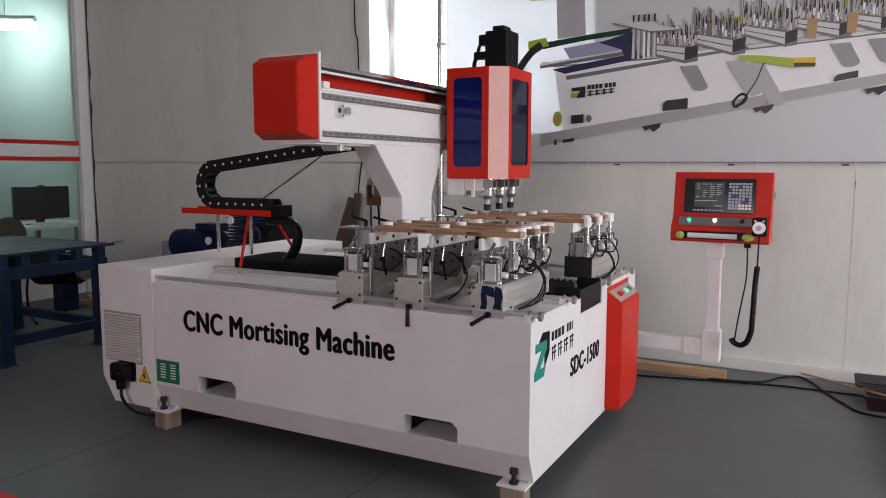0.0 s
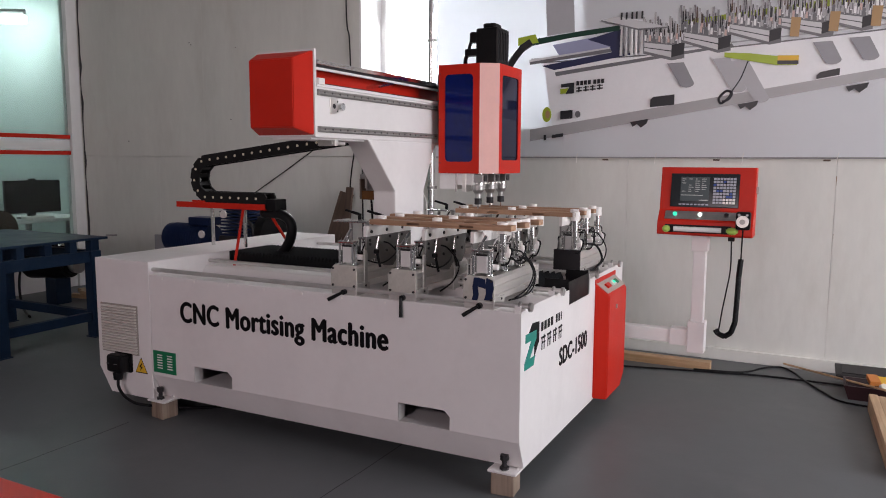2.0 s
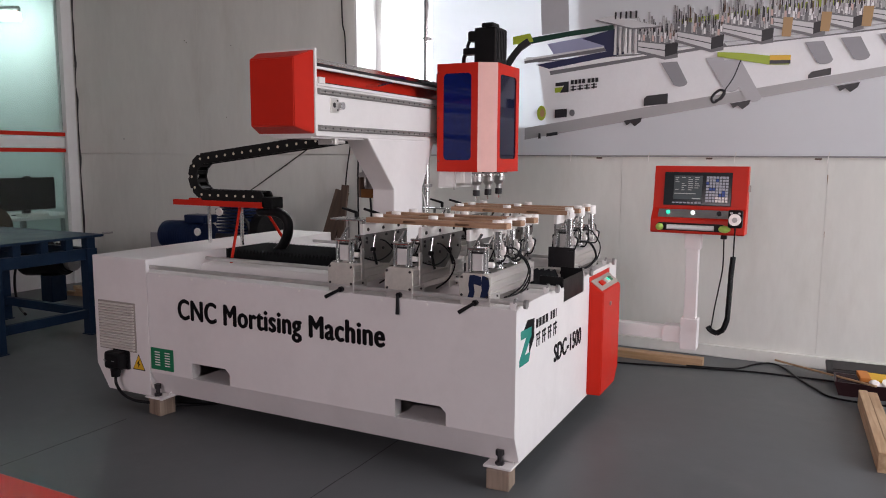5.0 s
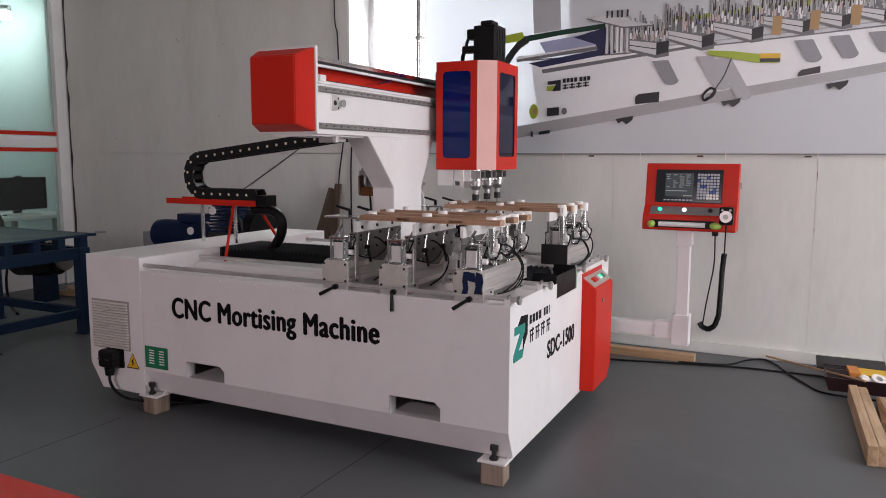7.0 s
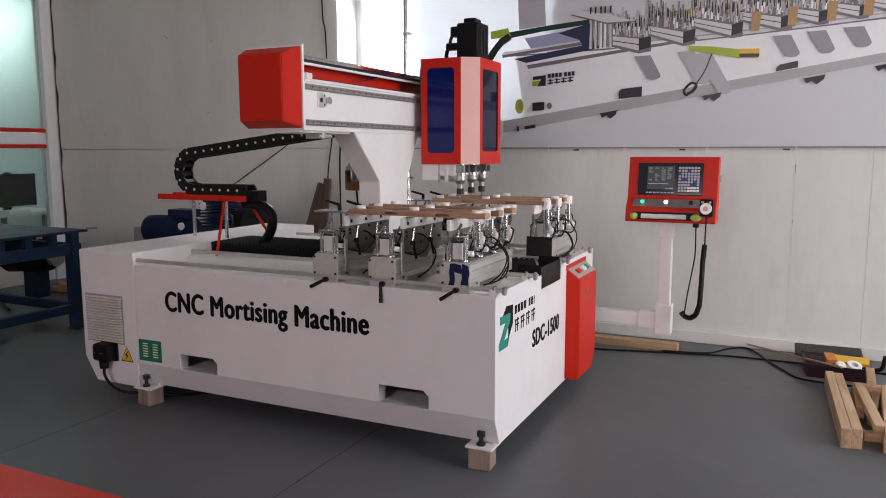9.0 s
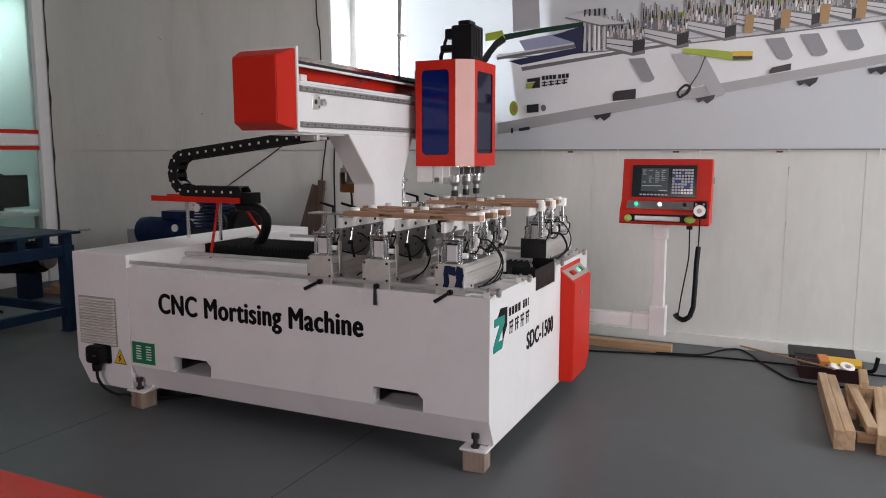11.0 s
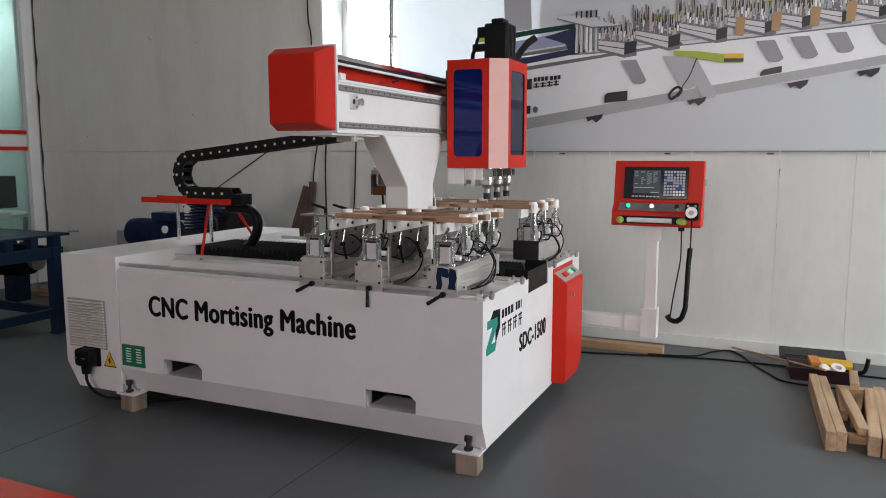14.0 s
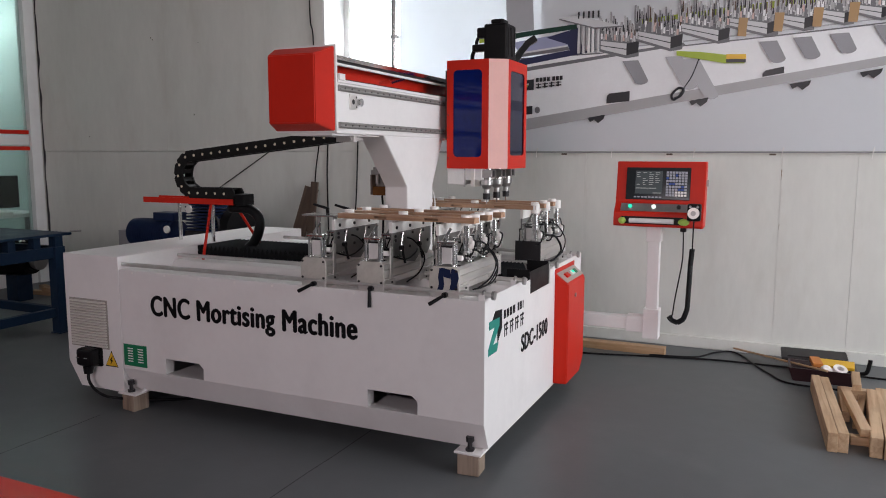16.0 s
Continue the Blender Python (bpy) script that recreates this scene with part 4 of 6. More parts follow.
    mirror = Matrix.Diagonal((side, 1, 1, 1))

    def side_part(name, bm, material, parent, label=""):
        bmesh.ops.transform(bm, matrix=mirror, verts=bm.verts[:])
        if side < 0:
            bmesh.ops.reverse_faces(bm, faces=bm.faces[:])
        return part(name, bm, material, parent, label)
    jp = side_part("jaw_plate", prism(B(), pts, 0, 0.060, 0.070, 0.001), PLATEM, u)
    for y, z in ((0.10, 0.208), (0.16, 0.212), (0.27, 0.212), (0.38, 0.212), (0.10, 0.19), (0.24, 0.15), (0.43, 0.16)):
        side_part("bolt", cyl(B(), (0.070, y, z), (0.075, y, z), 0.007, 8), DARK, jp)
    side_part("jaw_leg", bx(B(), 0.061, 0.069, 0.06, 0.085, 0.02, 0.165, 0.002), ALUP, jp)
    side_part("jaw_leg", bx(B(), 0.061, 0.069, 0.36, 0.39, 0.02, 0.16, 0.002), ALUP, jp)
    ws = side_part("support_strip", prism(B(), [(0.07, 0.225), (0.48, 0.225), (0.48, 0.272), (0.07, 0.272)], 0, 0.056, 0.072, 0.001), NYLON, u, "white nylon support strip")
    for y in (0.11, 0.24, 0.38):
        side_part("bolt", cyl(B(), (0.072, y, 0.246), (0.076, y, 0.246), 0.008, 8), DARK, ws)
    for y in (0.13, 0.31):
        bm = B()
        cyl(bm, (0.078, y, 0.155), (0.094, y, 0.155), 0.011, 10)
        cyl(bm, (0.088, y, 0.155), (0.098, y + 0.012, 0.085), 0.006, 8)
        side_part("toggle", bm, BLACK, u)
        side_part("toggle_link", cyl(B(), (0.078, y + 0.01, 0.14), (0.08, y + 0.03, 0.22), 0.005, 8), CHROME, u)
    side_part("hose", tube(B(), [(0.05, 0.06, 0.13), (0.09, 0.16, 0.10), (0.085, 0.28, 0.12), (0.05, 0.36, 0.14)], 0.004, 6), BLACK, u)
    return u


def hold_down(x, y, z0, tall, mount):
    """A vertical clamping cylinder with a white pad; z0 is its foot."""
    h = part("hold_down", cyl(B(), (x, y, z0), (x, y, z0 + tall), 0.0165, 20), CHROME, mount, "polished clamping cylinder with white pad")
    part("pad", cyl(B(), (x, y, z0 + tall - 0.008), (x, y, z0 + tall + 0.038), 0.0235, 20), NYLON, h)
    part("collar", cyl(B(), (x, y, z0), (x, y, z0 + 0.008), 0.024, 16), STEEL, h)
    bm = B()
    bx(bm, x + 0.018, x + 0.04, y - 0.012, y + 0.012, z0 + 0.02, z0 + 0.04, 0.003)
    cyl(bm, (x + 0.03, y, z0 + 0.04), (x + 0.03, y, z0 + 0.062), 0.008, 8)
    part("fitting", bm, NYLON, h)
    part("air_hose", tube(B(), [(x + 0.03, y, z0 + 0.06), (x + 0.055, y - 0.03, z0 + 0.05), (x + 0.045, y - 0.05, z0 + 0.0), (x + 0.02, y - 0.06, z0 - 0.005)], 0.004, 6), BLACK, h)
    part("bracket", bx(B(), x - 0.03, x + 0.02, y + 0.014, y + 0.02, z0 - 0.0, z0 + 0.07, 0.001), ALUP, h)


ZB = 0.828
UNIT = Matrix.Scale(1.07, 4)


def clamps():
    random.seed(5)
    first = clamp_unit("aluminium pneumatic clamping unit with white support strip")
    first.matrix_world = pose(-0.902, 0.028, ZB) @ UNIT
    second = clamp_unit("aluminium pneumatic clamping unit with its lever hanging down")
    second.matrix_world = pose(-0.585, 0.028, ZB) @ UNIT
    # the last unit of the front row carries hold-down cylinders
    last = clamp_unit("aluminium clamping unit with torn blue film and chrome cylinders", True, -1)
    last.matrix_world = pose(-0.206, 0.028, ZB) @ UNIT
    for y in (0.13, 0.285, 0.465):
        hold_down(0.045, y, 0.15, 0.125, last)
    for k in range(2):
        part("hose", tube(B(), [(0.075, 0.24 + 0.03 * k, 0.16), (0.10, 0.30 + 0.02 * k, 0.13), (0.105, 0.36, 0.05 + 0.01 * k), (0.085, 0.34 - 0.05 * k, -0.01), (0.07, 0.15, -0.012)], 0.0036, 6), BLACK, last)
    part("hose_loop", tube(B(), [(0.07, 0.16, 0.17), (0.085, 0.22, 0.135), (0.09, 0.28, 0.14), (0.08, 0.30, 0.18)], 0.0042, 6), BLACK, last)
    # rear row
    for x in (-0.902, -0.585):
        copy_thing(first, pose(x, 1.05, ZB) @ UNIT)
    rear = clamp_unit("aluminium clamping unit with darkened shaded end and chrome cylinders", False, -1)
    rear.matrix_world = pose(-0.141, 1.05, ZB) @ UNIT
    # dark sheet painting the shade on this unit's front end
    part("end_face", bx(B(), -0.07, 0.07, -0.014, -0.006, 0.0, 0.115, 0.002), DARK, rear, "dark sheet for the shade on the unit's end")
    for y in (-0.0 + 0.015, 0.21, 0.425):
        hold_down(0.03, y, 0.11, 0.16, rear)
    part("hose", tube(B(), [(0.07, 0.08, 0.14), (0.11, 0.13, 0.13), (0.135, 0.16, 0.06), (0.11, 0.12, 0.01), (0.08, 0.06, 0.0)], 0.006, 8), BLACK, rear)
    # side stops with levers at the west end of both rows
    for y0 in (0.10, 1.10):
        st = empty("side_stop", "polished side stop plate with black lever handles", "stop", group="side stops")
        sp = part("plate", bx(B(), -1.19, -0.98, y0 + 0.25, y0 + 0.37, 1.108, 1.118, 0.002), CHROME, st)
        part("post", cyl(B(), (-1.12, y0 + 0.31, 0.765), (-1.12, y0 + 0.31, 1.108), 0.01, 10), STEEL, st)
        part("post", cyl(B(), (-1.02, y0 + 0.31, 0.765), (-1.02, y0 + 0.31, 1.108), 0.01, 10), STEEL, st)
        for x, dy in ((-1.065, 0.0), (-0.93, 0.0)):
            lv = part("lever", cyl(B(), (x, y0 + 0.31 + dy, 1.12), (x, y0 + 0.31 + dy, 1.152), 0.010, 10), BLACK, st, "black lever handle")
            part("lever_arm", cyl(B(), (x, y0 + 0.31 + dy, 1.148), (x - 0.075, y0 + 0.29 + dy, 1.170), 0.008, 8, 0.0065), BLACK, lv)
        part("bar", bx(B(), -0.98, -0.84, y0 + 0.29, y0 + 0.33, 1.106, 1.120, 0.002), STEEL, st)
    # work pieces with mortises
    for y0 in (0.0, 0.92):
        for y, a, b in ((0.15, -0.82, -0.10), (0.32, -0.88, -0.10), (0.50, -0.92, -0.10)):
            yy = y + y0
            bm = B()
            w = 0.028
            z0, z1 = 1.128, 1.152
            cuts = [a, a + 0.20, a + 0.27, a + 0.47, a + 0.54, b]
            # grooved front: closed bottom and top layers, mortises open to the front between them
            za, zb = z0 + 0.006, z1 - 0.008
            bx(bm, a, b, yy - w, yy + w, z0, za)
            bx(bm, a, b, yy - w, yy + w, zb, z1)
            for p, q in ((0, 1), (2, 3), (4, 5)):
                bx(bm, cuts[p], cuts[q], yy - w, yy + w, za, zb)
            for p, q in ((1, 2), (3, 4)):
                bx(bm, cuts[p], cuts[q], yy + 0.014, yy + w, za, zb)
            bmesh.ops.remove_doubles(bm, verts=bm.verts[:], dist=0.0001)
            thing("work_piece", bm, WORK, "reddish hardwood rail with cut mortises held in clamps", "wooden rail", "rails in the clamps")
            for x in (-0.80, -0.50, -0.13):
                if x > a:
                    st = thing("nylon_stop", cyl(B(), (x, yy + 0.052, 1.119), (x, yy + 0.052, 1.166), 0.023, 18), NYLON, "round white nylon stop beside a wooden rail", "stop", "nylon stops")


clamps()


# ---- operator panel on its boom ----
def operator_panel():
    Y = 1.85
    u = empty("operator_panel", "red operator panel with screen on white boom", "control panel")
    # housing: side outline (y, z)
    out = [(Y + 0.13, 0.945), (Y - 0.05, 0.945), (Y - 0.062, 0.955), (Y - 0.055, 1.03), (Y - 0.0, 1.095), (Y + 0.04, 1.352), (Y + 0.14, 1.352)]
    hs = part("housing", prism(B(), out, 0, 0.112, 0.655, 0.006), RED, u, "red sheet-steel housing")
    tilt = math.degrees(math.atan2(0.04, 0.257))
    face = pose(0.112, Y - 0.0, 1.095, -tilt, 0, 0)           # x along, z up the sloping face

    def on_face(name, x0, x1, z0, z1, d, material, parent, label="", lift=0.0, bev=0.001):
        ob = part(name, bx(B(), x0, x1, -d - lift, -lift, z0, z1, bev), material, parent, label)
        if parent is u:
            ob.matrix_local = face
        return ob
    sc = on_face("screen_bezel", 0.062, 0.455, 0.018, 0.222, 0.008, SCREEN, u, "black glossy screen bezel", bev=0.004)
    on_face("display", 0.120, 0.286, 0.055, 0.20, 0.001, LCD, sc, "lit grey display", 0.008)
    bm = B()
    random.seed(3)
    for r in range(7):
        for c in range(4):
            if random.random() < 0.72:
                x = 0.128 + c * 0.038
                bx(bm, x, x + random.uniform(0.010, 0.03), -0.0105, -0.0092, 0.19 - r * 0.0125 - 0.0035, 0.19 - r * 0.0125)
    bx(bm, 0.125, 0.25, -0.0105, -0.0092, 0.088, 0.092)
    bx(bm, 0.23, 0.28, -0.0105, -0.0092, 0.058, 0.063)
    o = part("display_lines", bm, LCDTXT, sc, kind="stuff")
    for i in range(8):
        on_face("soft_key", 0.115 + i * 0.022, 0.131 + i * 0.022, 0.030, 0.038, 0.002, KEY, sc, "", 0.008, 0.0005)
    on_face("keypad", 0.305, 0.440, 0.036, 0.205, 0.001, SCREEN, sc, "dark keypad", 0.008)
    for r in range(9):
        for c in range(7):
            mt = KEYB if (r, c) in ((4, 1), (4, 2), (3, 5), (2, 4), (2, 5), (6, 0), (7, 3)) else (NYLON if r < 2 and c > 2 else KEY)
            on_face("key", 0.309 + c * 0.0185, 0.324 + c * 0.0185, 0.041 + r * 0.0178, 0.0545 + r * 0.0178, 0.002, mt, sc, "", 0.0095, 0.0004)
    # lower shelf: grey strip with buttons
    t2 = math.degrees(math.atan2(0.055, 0.065))
    sh = pose(0.112, Y - 0.055, 1.03, -t2, 0, 0)
    st = part("button_strip", bx(B(), 0.04, 0.50, -0.003, 0, 0.015, 0.075, 0.001), STEEL, u, "brushed steel button strip")
    st.matrix_local = sh
    for x, mt, nm in ((0.10, LEDG, "green_button"), (0.245, LEDW, "white_button"), (0.395, DARK, "dark_button")):
        bm = cyl(B(), (x, -0.003, 0.045), (x, -0.012, 0.045), 0.016, 16)
        o = part("button_ring", bm, CHROME, st)
        bm = cyl(B(), (x, -0.006, 0.045), (x, -0.018, 0.045), 0.0125, 16)
        part(nm.split("_")[1] + "_cap", bm, mt, o)
    # front handle with lime ends
    hd = part("handle", cyl(B(), (0.215, Y - 0.075, 0.985), (0.485, Y - 0.075, 0.985), 0.015, 16), FRAMEW, u, "bright handle bar with lime ends")
    bm = bx(B(), 0.16, 0.54, Y - 0.065, Y - 0.055, 0.962, 1.01, 0.004)
    part("handle_back", bm, BLACK, hd)
    for x in (0.17, 0.545):
        bm = B()
        bmesh.ops.create_uvsphere(bm, u_segments=14, v_segments=8, radius=1, matrix=Matrix.Translation((x, Y - 0.07, 0.983)) @ Matrix.Diagonal((0.035 if x > 0.3 else 0.024, 0.02, 0.022, 1)))
        part("handle_end", bm, LIME, hd, "lime green handle end")
    # pendant hand wheel on the corner with its coiled lead
    pd = part("hand_wheel", bx(B(), 0.565, 0.645, Y - 0.11, Y - 0.055, 0.995, 1.10, 0.012), BLACK, u, "black pendant hand wheel")
    part("wheel", cyl(B(), (0.605, Y - 0.113, 1.045), (0.605, Y - 0.135, 1.045), 0.034, 24), ALU, pd)
    part("wheel_hub", cyl(B(), (0.605, Y - 0.134, 1.045), (0.605, Y - 0.145, 1.045), 0.015, 18), STEEL, pd)
    for x in (0.585, 0.628):
        part("knob", cyl(B(), (x, Y - 0.105, 1.083), (x, Y - 0.125, 1.083), 0.008, 12), CHROME, pd)
    part("gland", bx(B(), 0.52, 0.555, Y - 0.02, Y + 0.02, 0.918, 0.946, 0.004), BLACK, u)
    part("lead", tube(B(), [(0.605, Y - 0.08, 1.0), (0.603, Y - 0.075, 0.9), (0.602, Y - 0.07, 0.815)], 0.0045, 6), BLACK, u)
    # coiled sheath
    bm = B()
    axis = [Vector(p) for p in ((0.602, Y - 0.07, 0.82), (0.594, Y - 0.06, 0.72), (0.590, Y - 0.05, 0.58), (0.585, Y - 0.05, 0.44), (0.565, Y - 0.05, 0.375), (0.53, Y - 0.05, 0.35), (0.495, Y - 0.05, 0.362), (0.478, Y - 0.05, 0.385))]
    pts, turns = [], 150
    n = turns * 4
    for i in range(n + 1):
        f = i / n * (len(axis) - 1)
        k = min(int(f), len(axis) - 2)
        c = axis[k].lerp(axis[k + 1], f - k)
        d = (axis[k + 1] - axis[k]).normalized()
        v = d.cross(Vector((0, 1, 0))).normalized()
        a = i * math.pi / 2
        pts.append(c + 0.0125 * (math.cos(a) * v + math.sin(a) * Vector((0, 1, 0))))
    rings = []
    for i, p in enumerate(pts):
        d = (pts[min(i + 1, n)] - pts[max(i - 1, 0)]).normalized()
        uu = d.orthogonal().normalized()
        vv = d.cross(uu)
        rings.append([bm.verts.new(p + 0.0042 * (math.cos(q) * uu + math.sin(q) * vv)) for q in (0, 1.571, 3.142, 4.712)])
    for a, b in zip(rings, rings[1:]):
        k0 = min(range(4), key=lambda k: (a[0].co - b[k].co).length)
        for k in range(4):
            bm.faces.new((a[k], a[(k + 1) % 4], b[(k + 1 + k0) % 4], b[(k + k0) % 4]))
    part("coiled_cable", bm, BLACK, u, "black coiled pendant cable")
    part("lead", tube(B(), [(0.538, Y, 0.92), (0.54, Y, 0.75), (0.525, Y - 0.02, 0.62), (0.508, Y - 0.03, 0.5), (0.498, Y - 0.05, 0.40), (0.49, Y - 0.05, 0.375)], 0.0045, 6), BLACK, u)
    # post and boom
    part("post_collar", bx(B(), 0.312, 0.404, Y + 0.0, Y + 0.1, 0.845, 0.946, 0.004), WHITE, u)
    part("post", bx(B(), 0.322, 0.394, Y + 0.012, Y + 0.088, 0.30, 0.85, 0.005), WHITE, u, "white square steel post")
    part("post_foot", bx(B(), 0.308, 0.408, Y - 0.0, Y + 0.10, 0.215, 0.41, 0.005), WHITE, u)
    part("boom", bx(B(), -0.30, 0.21, Y + 0.02, Y + 0.09, 0.262, 0.345, 0.005), WHITE, u, "white square steel boom")
    part("boom_sleeve", bx(B(), 0.20, 0.31, Y + 0.01, Y + 0.099, 0.25, 0.355, 0.005), WHITE, u)
    part("boom_arm", bx(B(), -0.30, -0.20, DEEP - 0.02, Y + 0.018, 0.262, 0.345, 0.005), WHITE, u)
    u.location = (0.072, 0, 0.042)
    part("side_latch", bx(B(), 0.655, 0.668, Y + 0.06, Y + 0.09, 1.20, 1.24, 0.002), STEEL, u)


operator_panel()


# ---- printed banner on the wall ----
def banner():
    y = WY - 0.012
    ba = thing("banner", bx(B(), -1.862, 3.4, y, y + 0.004, SEAM + 0.004, 3.4), VINYL, "large white printed vinyl banner showing a machine", "banner")
    PG = lambda n, c: mat("print_" + n, c, 0.34, var=0.05, scale=6)
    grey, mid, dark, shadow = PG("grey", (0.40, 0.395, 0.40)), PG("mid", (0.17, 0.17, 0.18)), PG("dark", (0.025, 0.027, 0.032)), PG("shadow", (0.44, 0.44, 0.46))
    blue, green, lime, yel, tan, tan_dark, blush, pale = PG("blue", (0.13, 0.16, 0.33)), PG("green", (0.012, 0.05, 0.035)), PG("lime", (0.36, 0.46, 0.04)), PG("yellow", (0.75, 0.45, 0.04)), PG("tan", (0.42, 0.26, 0.12)), PG("brown", (0.10, 0.06, 0.04)), PG("blush", (0.62, 0.45, 0.40)), PG("pale", (0.83, 0.835, 0.85))
    deep = PG("deep_shadow", (0.29, 0.29, 0.31))
    k = [0]

    def poly(name, pts, material, layer=1):
        k[0] += 1
        d = y - 0.0003 * layer - 0.000012 * k[0]
        part(name, prism(B(), [(x * 1.0276 + 0.107, SEAM + (z - 1.405) * 1.05) for x, z in pts], 1, d, y - 0.0002), material, ba)

    def top(x):          # the printed bed's upper edge
        return 2.093 + 0.012 * (x + 1.1) + 0.033 * max(0, x + 0.2) ** 1.35

    def low(x):          # its lower edge
        return 1.553 + 0.157 * (x + 0.91)

    xs = [-1.1 + i * 0.3 for i in range(12)]
    poly("printed_bed", [(-1.0, top(-1.0))] + [(x, top(x)) for x in xs[1:]] + [(x, low(x)) for x in xs[:0:-1]] + [(-0.91, 1.556)], pale, 1)
    poly("printed_base", [(x, low(x) + 0.085 - 0.012 * (x + 0.9)) for x in xs] + [(x, low(x)) for x in xs[::-1]], grey, 2)
    for i in range(2):
        poly("printed_rail", [(x, top(x) + 0.010 + i * 0.03) for x in xs] + [(x, top(x) + 0.001 + i * 0.03) for x in xs[::-1]], mid if i != 1 else shadow, 3)
    def direct(name, pts, material, layer):
        poly(name, [((x - 0.107) / 1.0276, 1.405 + (z - SEAM) / 1.05) for x, z in pts], material, layer)

    steel_light, white, navy, lavender = PG("steel", (0.62, 0.62, 0.63)), PG("white", (0.86, 0.86, 0.86)), PG("navy", (0.03, 0.035, 0.09)), PG("lavender", (0.34, 0.36, 0.52))
    direct("printed_trough", [(-0.850, 2.316), (-0.448, 2.361), (-0.354, 2.258), (-0.781, 2.211)], lavender, 2)
    direct("printed_trough_shade", [(-0.575, 2.338), (-0.449, 2.369), (-0.317, 2.399), (-0.287, 2.221), (-0.377, 2.211), (-0.404, 2.277)], navy, 3)
    direct("printed_trough_edge", [(-1.018, 2.320), (-1.010, 2.370), (-0.663, 2.402), (-0.334, 2.425), (-0.333, 2.389), (-0.705, 2.360)], green, 4)
    direct("printed_edge", [(-1.135, 2.328), (-1.136, 2.388), (-0.992, 2.407), (-0.964, 2.341)], lime, 5)
    direct("printed_rail", [(-1.039, 2.210), (-0.404, 2.269), (-0.386, 2.236), (-1.034, 2.176)], mid, 3)
    direct("printed_rail_light", [(-1.040, 2.214), (-0.404, 2.273), (-0.404, 2.261), (-1.039, 2.197)], steel_light, 4)
    direct("printed_slot", [(-0.937, 2.162), (-0.382, 2.235), (-0.198, 2.215), (-0.833, 2.126)], navy, 3)
    direct("printed_rail", [(-0.832, 2.122), (-0.078, 2.196), (0.446, 2.248), (0.465, 2.225), (-0.038, 2.169), (-0.818, 2.079)], mid, 4)
    direct("printed_rail_light", [(-0.833, 2.126), (-0.078, 2.200), (0.446, 2.252), (0.446, 2.241), (-0.077, 2.188), (-0.828, 2.109)], white, 5)
    direct("printed_column", [(-0.912, 2.681), (-0.691, 2.683), (-0.676, 2.403), (-0.897, 2.387)], shadow, 3)
    direct("printed_stripe", [(-1.164, 2.714), (-0.801, 2.727), (-0.801, 2.694), (-0.912, 2.681), (-1.117, 2.693)], lime, 2)
    direct("printed_rack", [(0.126, 2.425), (1.251, 2.501), (1.907, 2.546), (1.910, 2.510), (1.254, 2.453), (0.146, 2.393)], lime, 2)
    random.seed(21)
    vises = [(-0.180, 2.293, 0.045, 2.258, 0.086, 0.091), (0.083, 2.352, 0.361, 2.285, 0.080, 0.084), (0.393, 2.384, 0.688, 2.312, 0.074, 0.075), (0.717, 2.400, 1.004, 2.340, 0.072, 0.071), (1.030, 2.401, 1.235, 2.358, 0.069, 0.062), (1.278, 2.416, 1.474, 2.374, 0.064, 0.058), (1.499, 2.429, 1.687, 2.391, 0.063, 0.056)]
    for xa, za, xc, zc, h, e in vises:
        w, drop = xc - xa, zc - za
        direct("printed_clamp_top", [(xa, za), (xa + e, za + 0.022), (xc + e, zc + 0.018), (xc, zc)], mid, 6)
        direct("printed_clamp", [(xa, za), (xc, zc), (xc, zc - h), (xa + 0.01, za - h * 0.68)], steel_light, 7)
        direct("printed_clamp_groove", [(xa + 0.006, za - h * 0.36), (xc, zc - h * 0.45), (xc, zc - h * 0.53), (xa + 0.006, za - h * 0.43)], dark, 8)
        direct("printed_clamp_end", [(xc, zc), (xc + e, zc + 0.018), (xc + e * 0.95, zc + 0.018 - h), (xc, zc - h)], dark, 8)
        direct("printed_clamp_shade", [(xa + 0.02, za - h * 0.72), (xc, zc - h), (xc + e, zc - h + 0.02), (xc + e, zc - h - 0.01), (xc, zc - h * 1.25), (xa + 0.02, za - h * 0.95)], mid, 5)
        n = 8
        for j in range(n):
            for back in (1, 0):
                px = xa + 0.012 + (w + e * 0.6) * (j + 0.45 * back) / n + random.uniform(-0.008, 0.008)
                pz = za + drop * (j + 0.4) / n + 0.004 + 0.022 * back
                ph = random.uniform(0.115, 0.15) if (j + back) % 3 else random.uniform(0.155, 0.19)
                direct("printed_pin", [(px, pz), (px + 0.013, pz), (px + 0.013, pz + ph), (px, pz + ph)], random.choice((mid, grey, grey)), 9)
                direct("printed_pin_shine", [(px + 0.003, pz), (px + 0.006, pz), (px + 0.006, pz + ph), (px + 0.003, pz + ph)], steel_light, 10)
                qx, qh = px + 0.017, ph * random.uniform(0.72, 0.92)
                direct("printed_knob", [(qx, pz + 0.05), (qx + 0.006, pz + 0.045), (qx + 0.012, pz + 0.06), (qx + 0.008, pz + qh), (qx + 0.002, pz + qh)], random.choice((dark, dark, tan_dark)), 10)
                direct("printed_cup", [(qx - 0.004, pz + 0.006), (qx + 0.015, pz + 0.002), (qx + 0.016, pz + 0.042), (qx - 0.003, pz + 0.048)], random.choice((white, steel_light, grey, mid, blush)), 11)
                direct("printed_cup_shade", [(qx + 0.011, pz + 0.002), (qx + 0.016, pz + 0.002), (qx + 0.016, pz + 0.042), (qx + 0.011, pz + 0.042)], mid, 12)
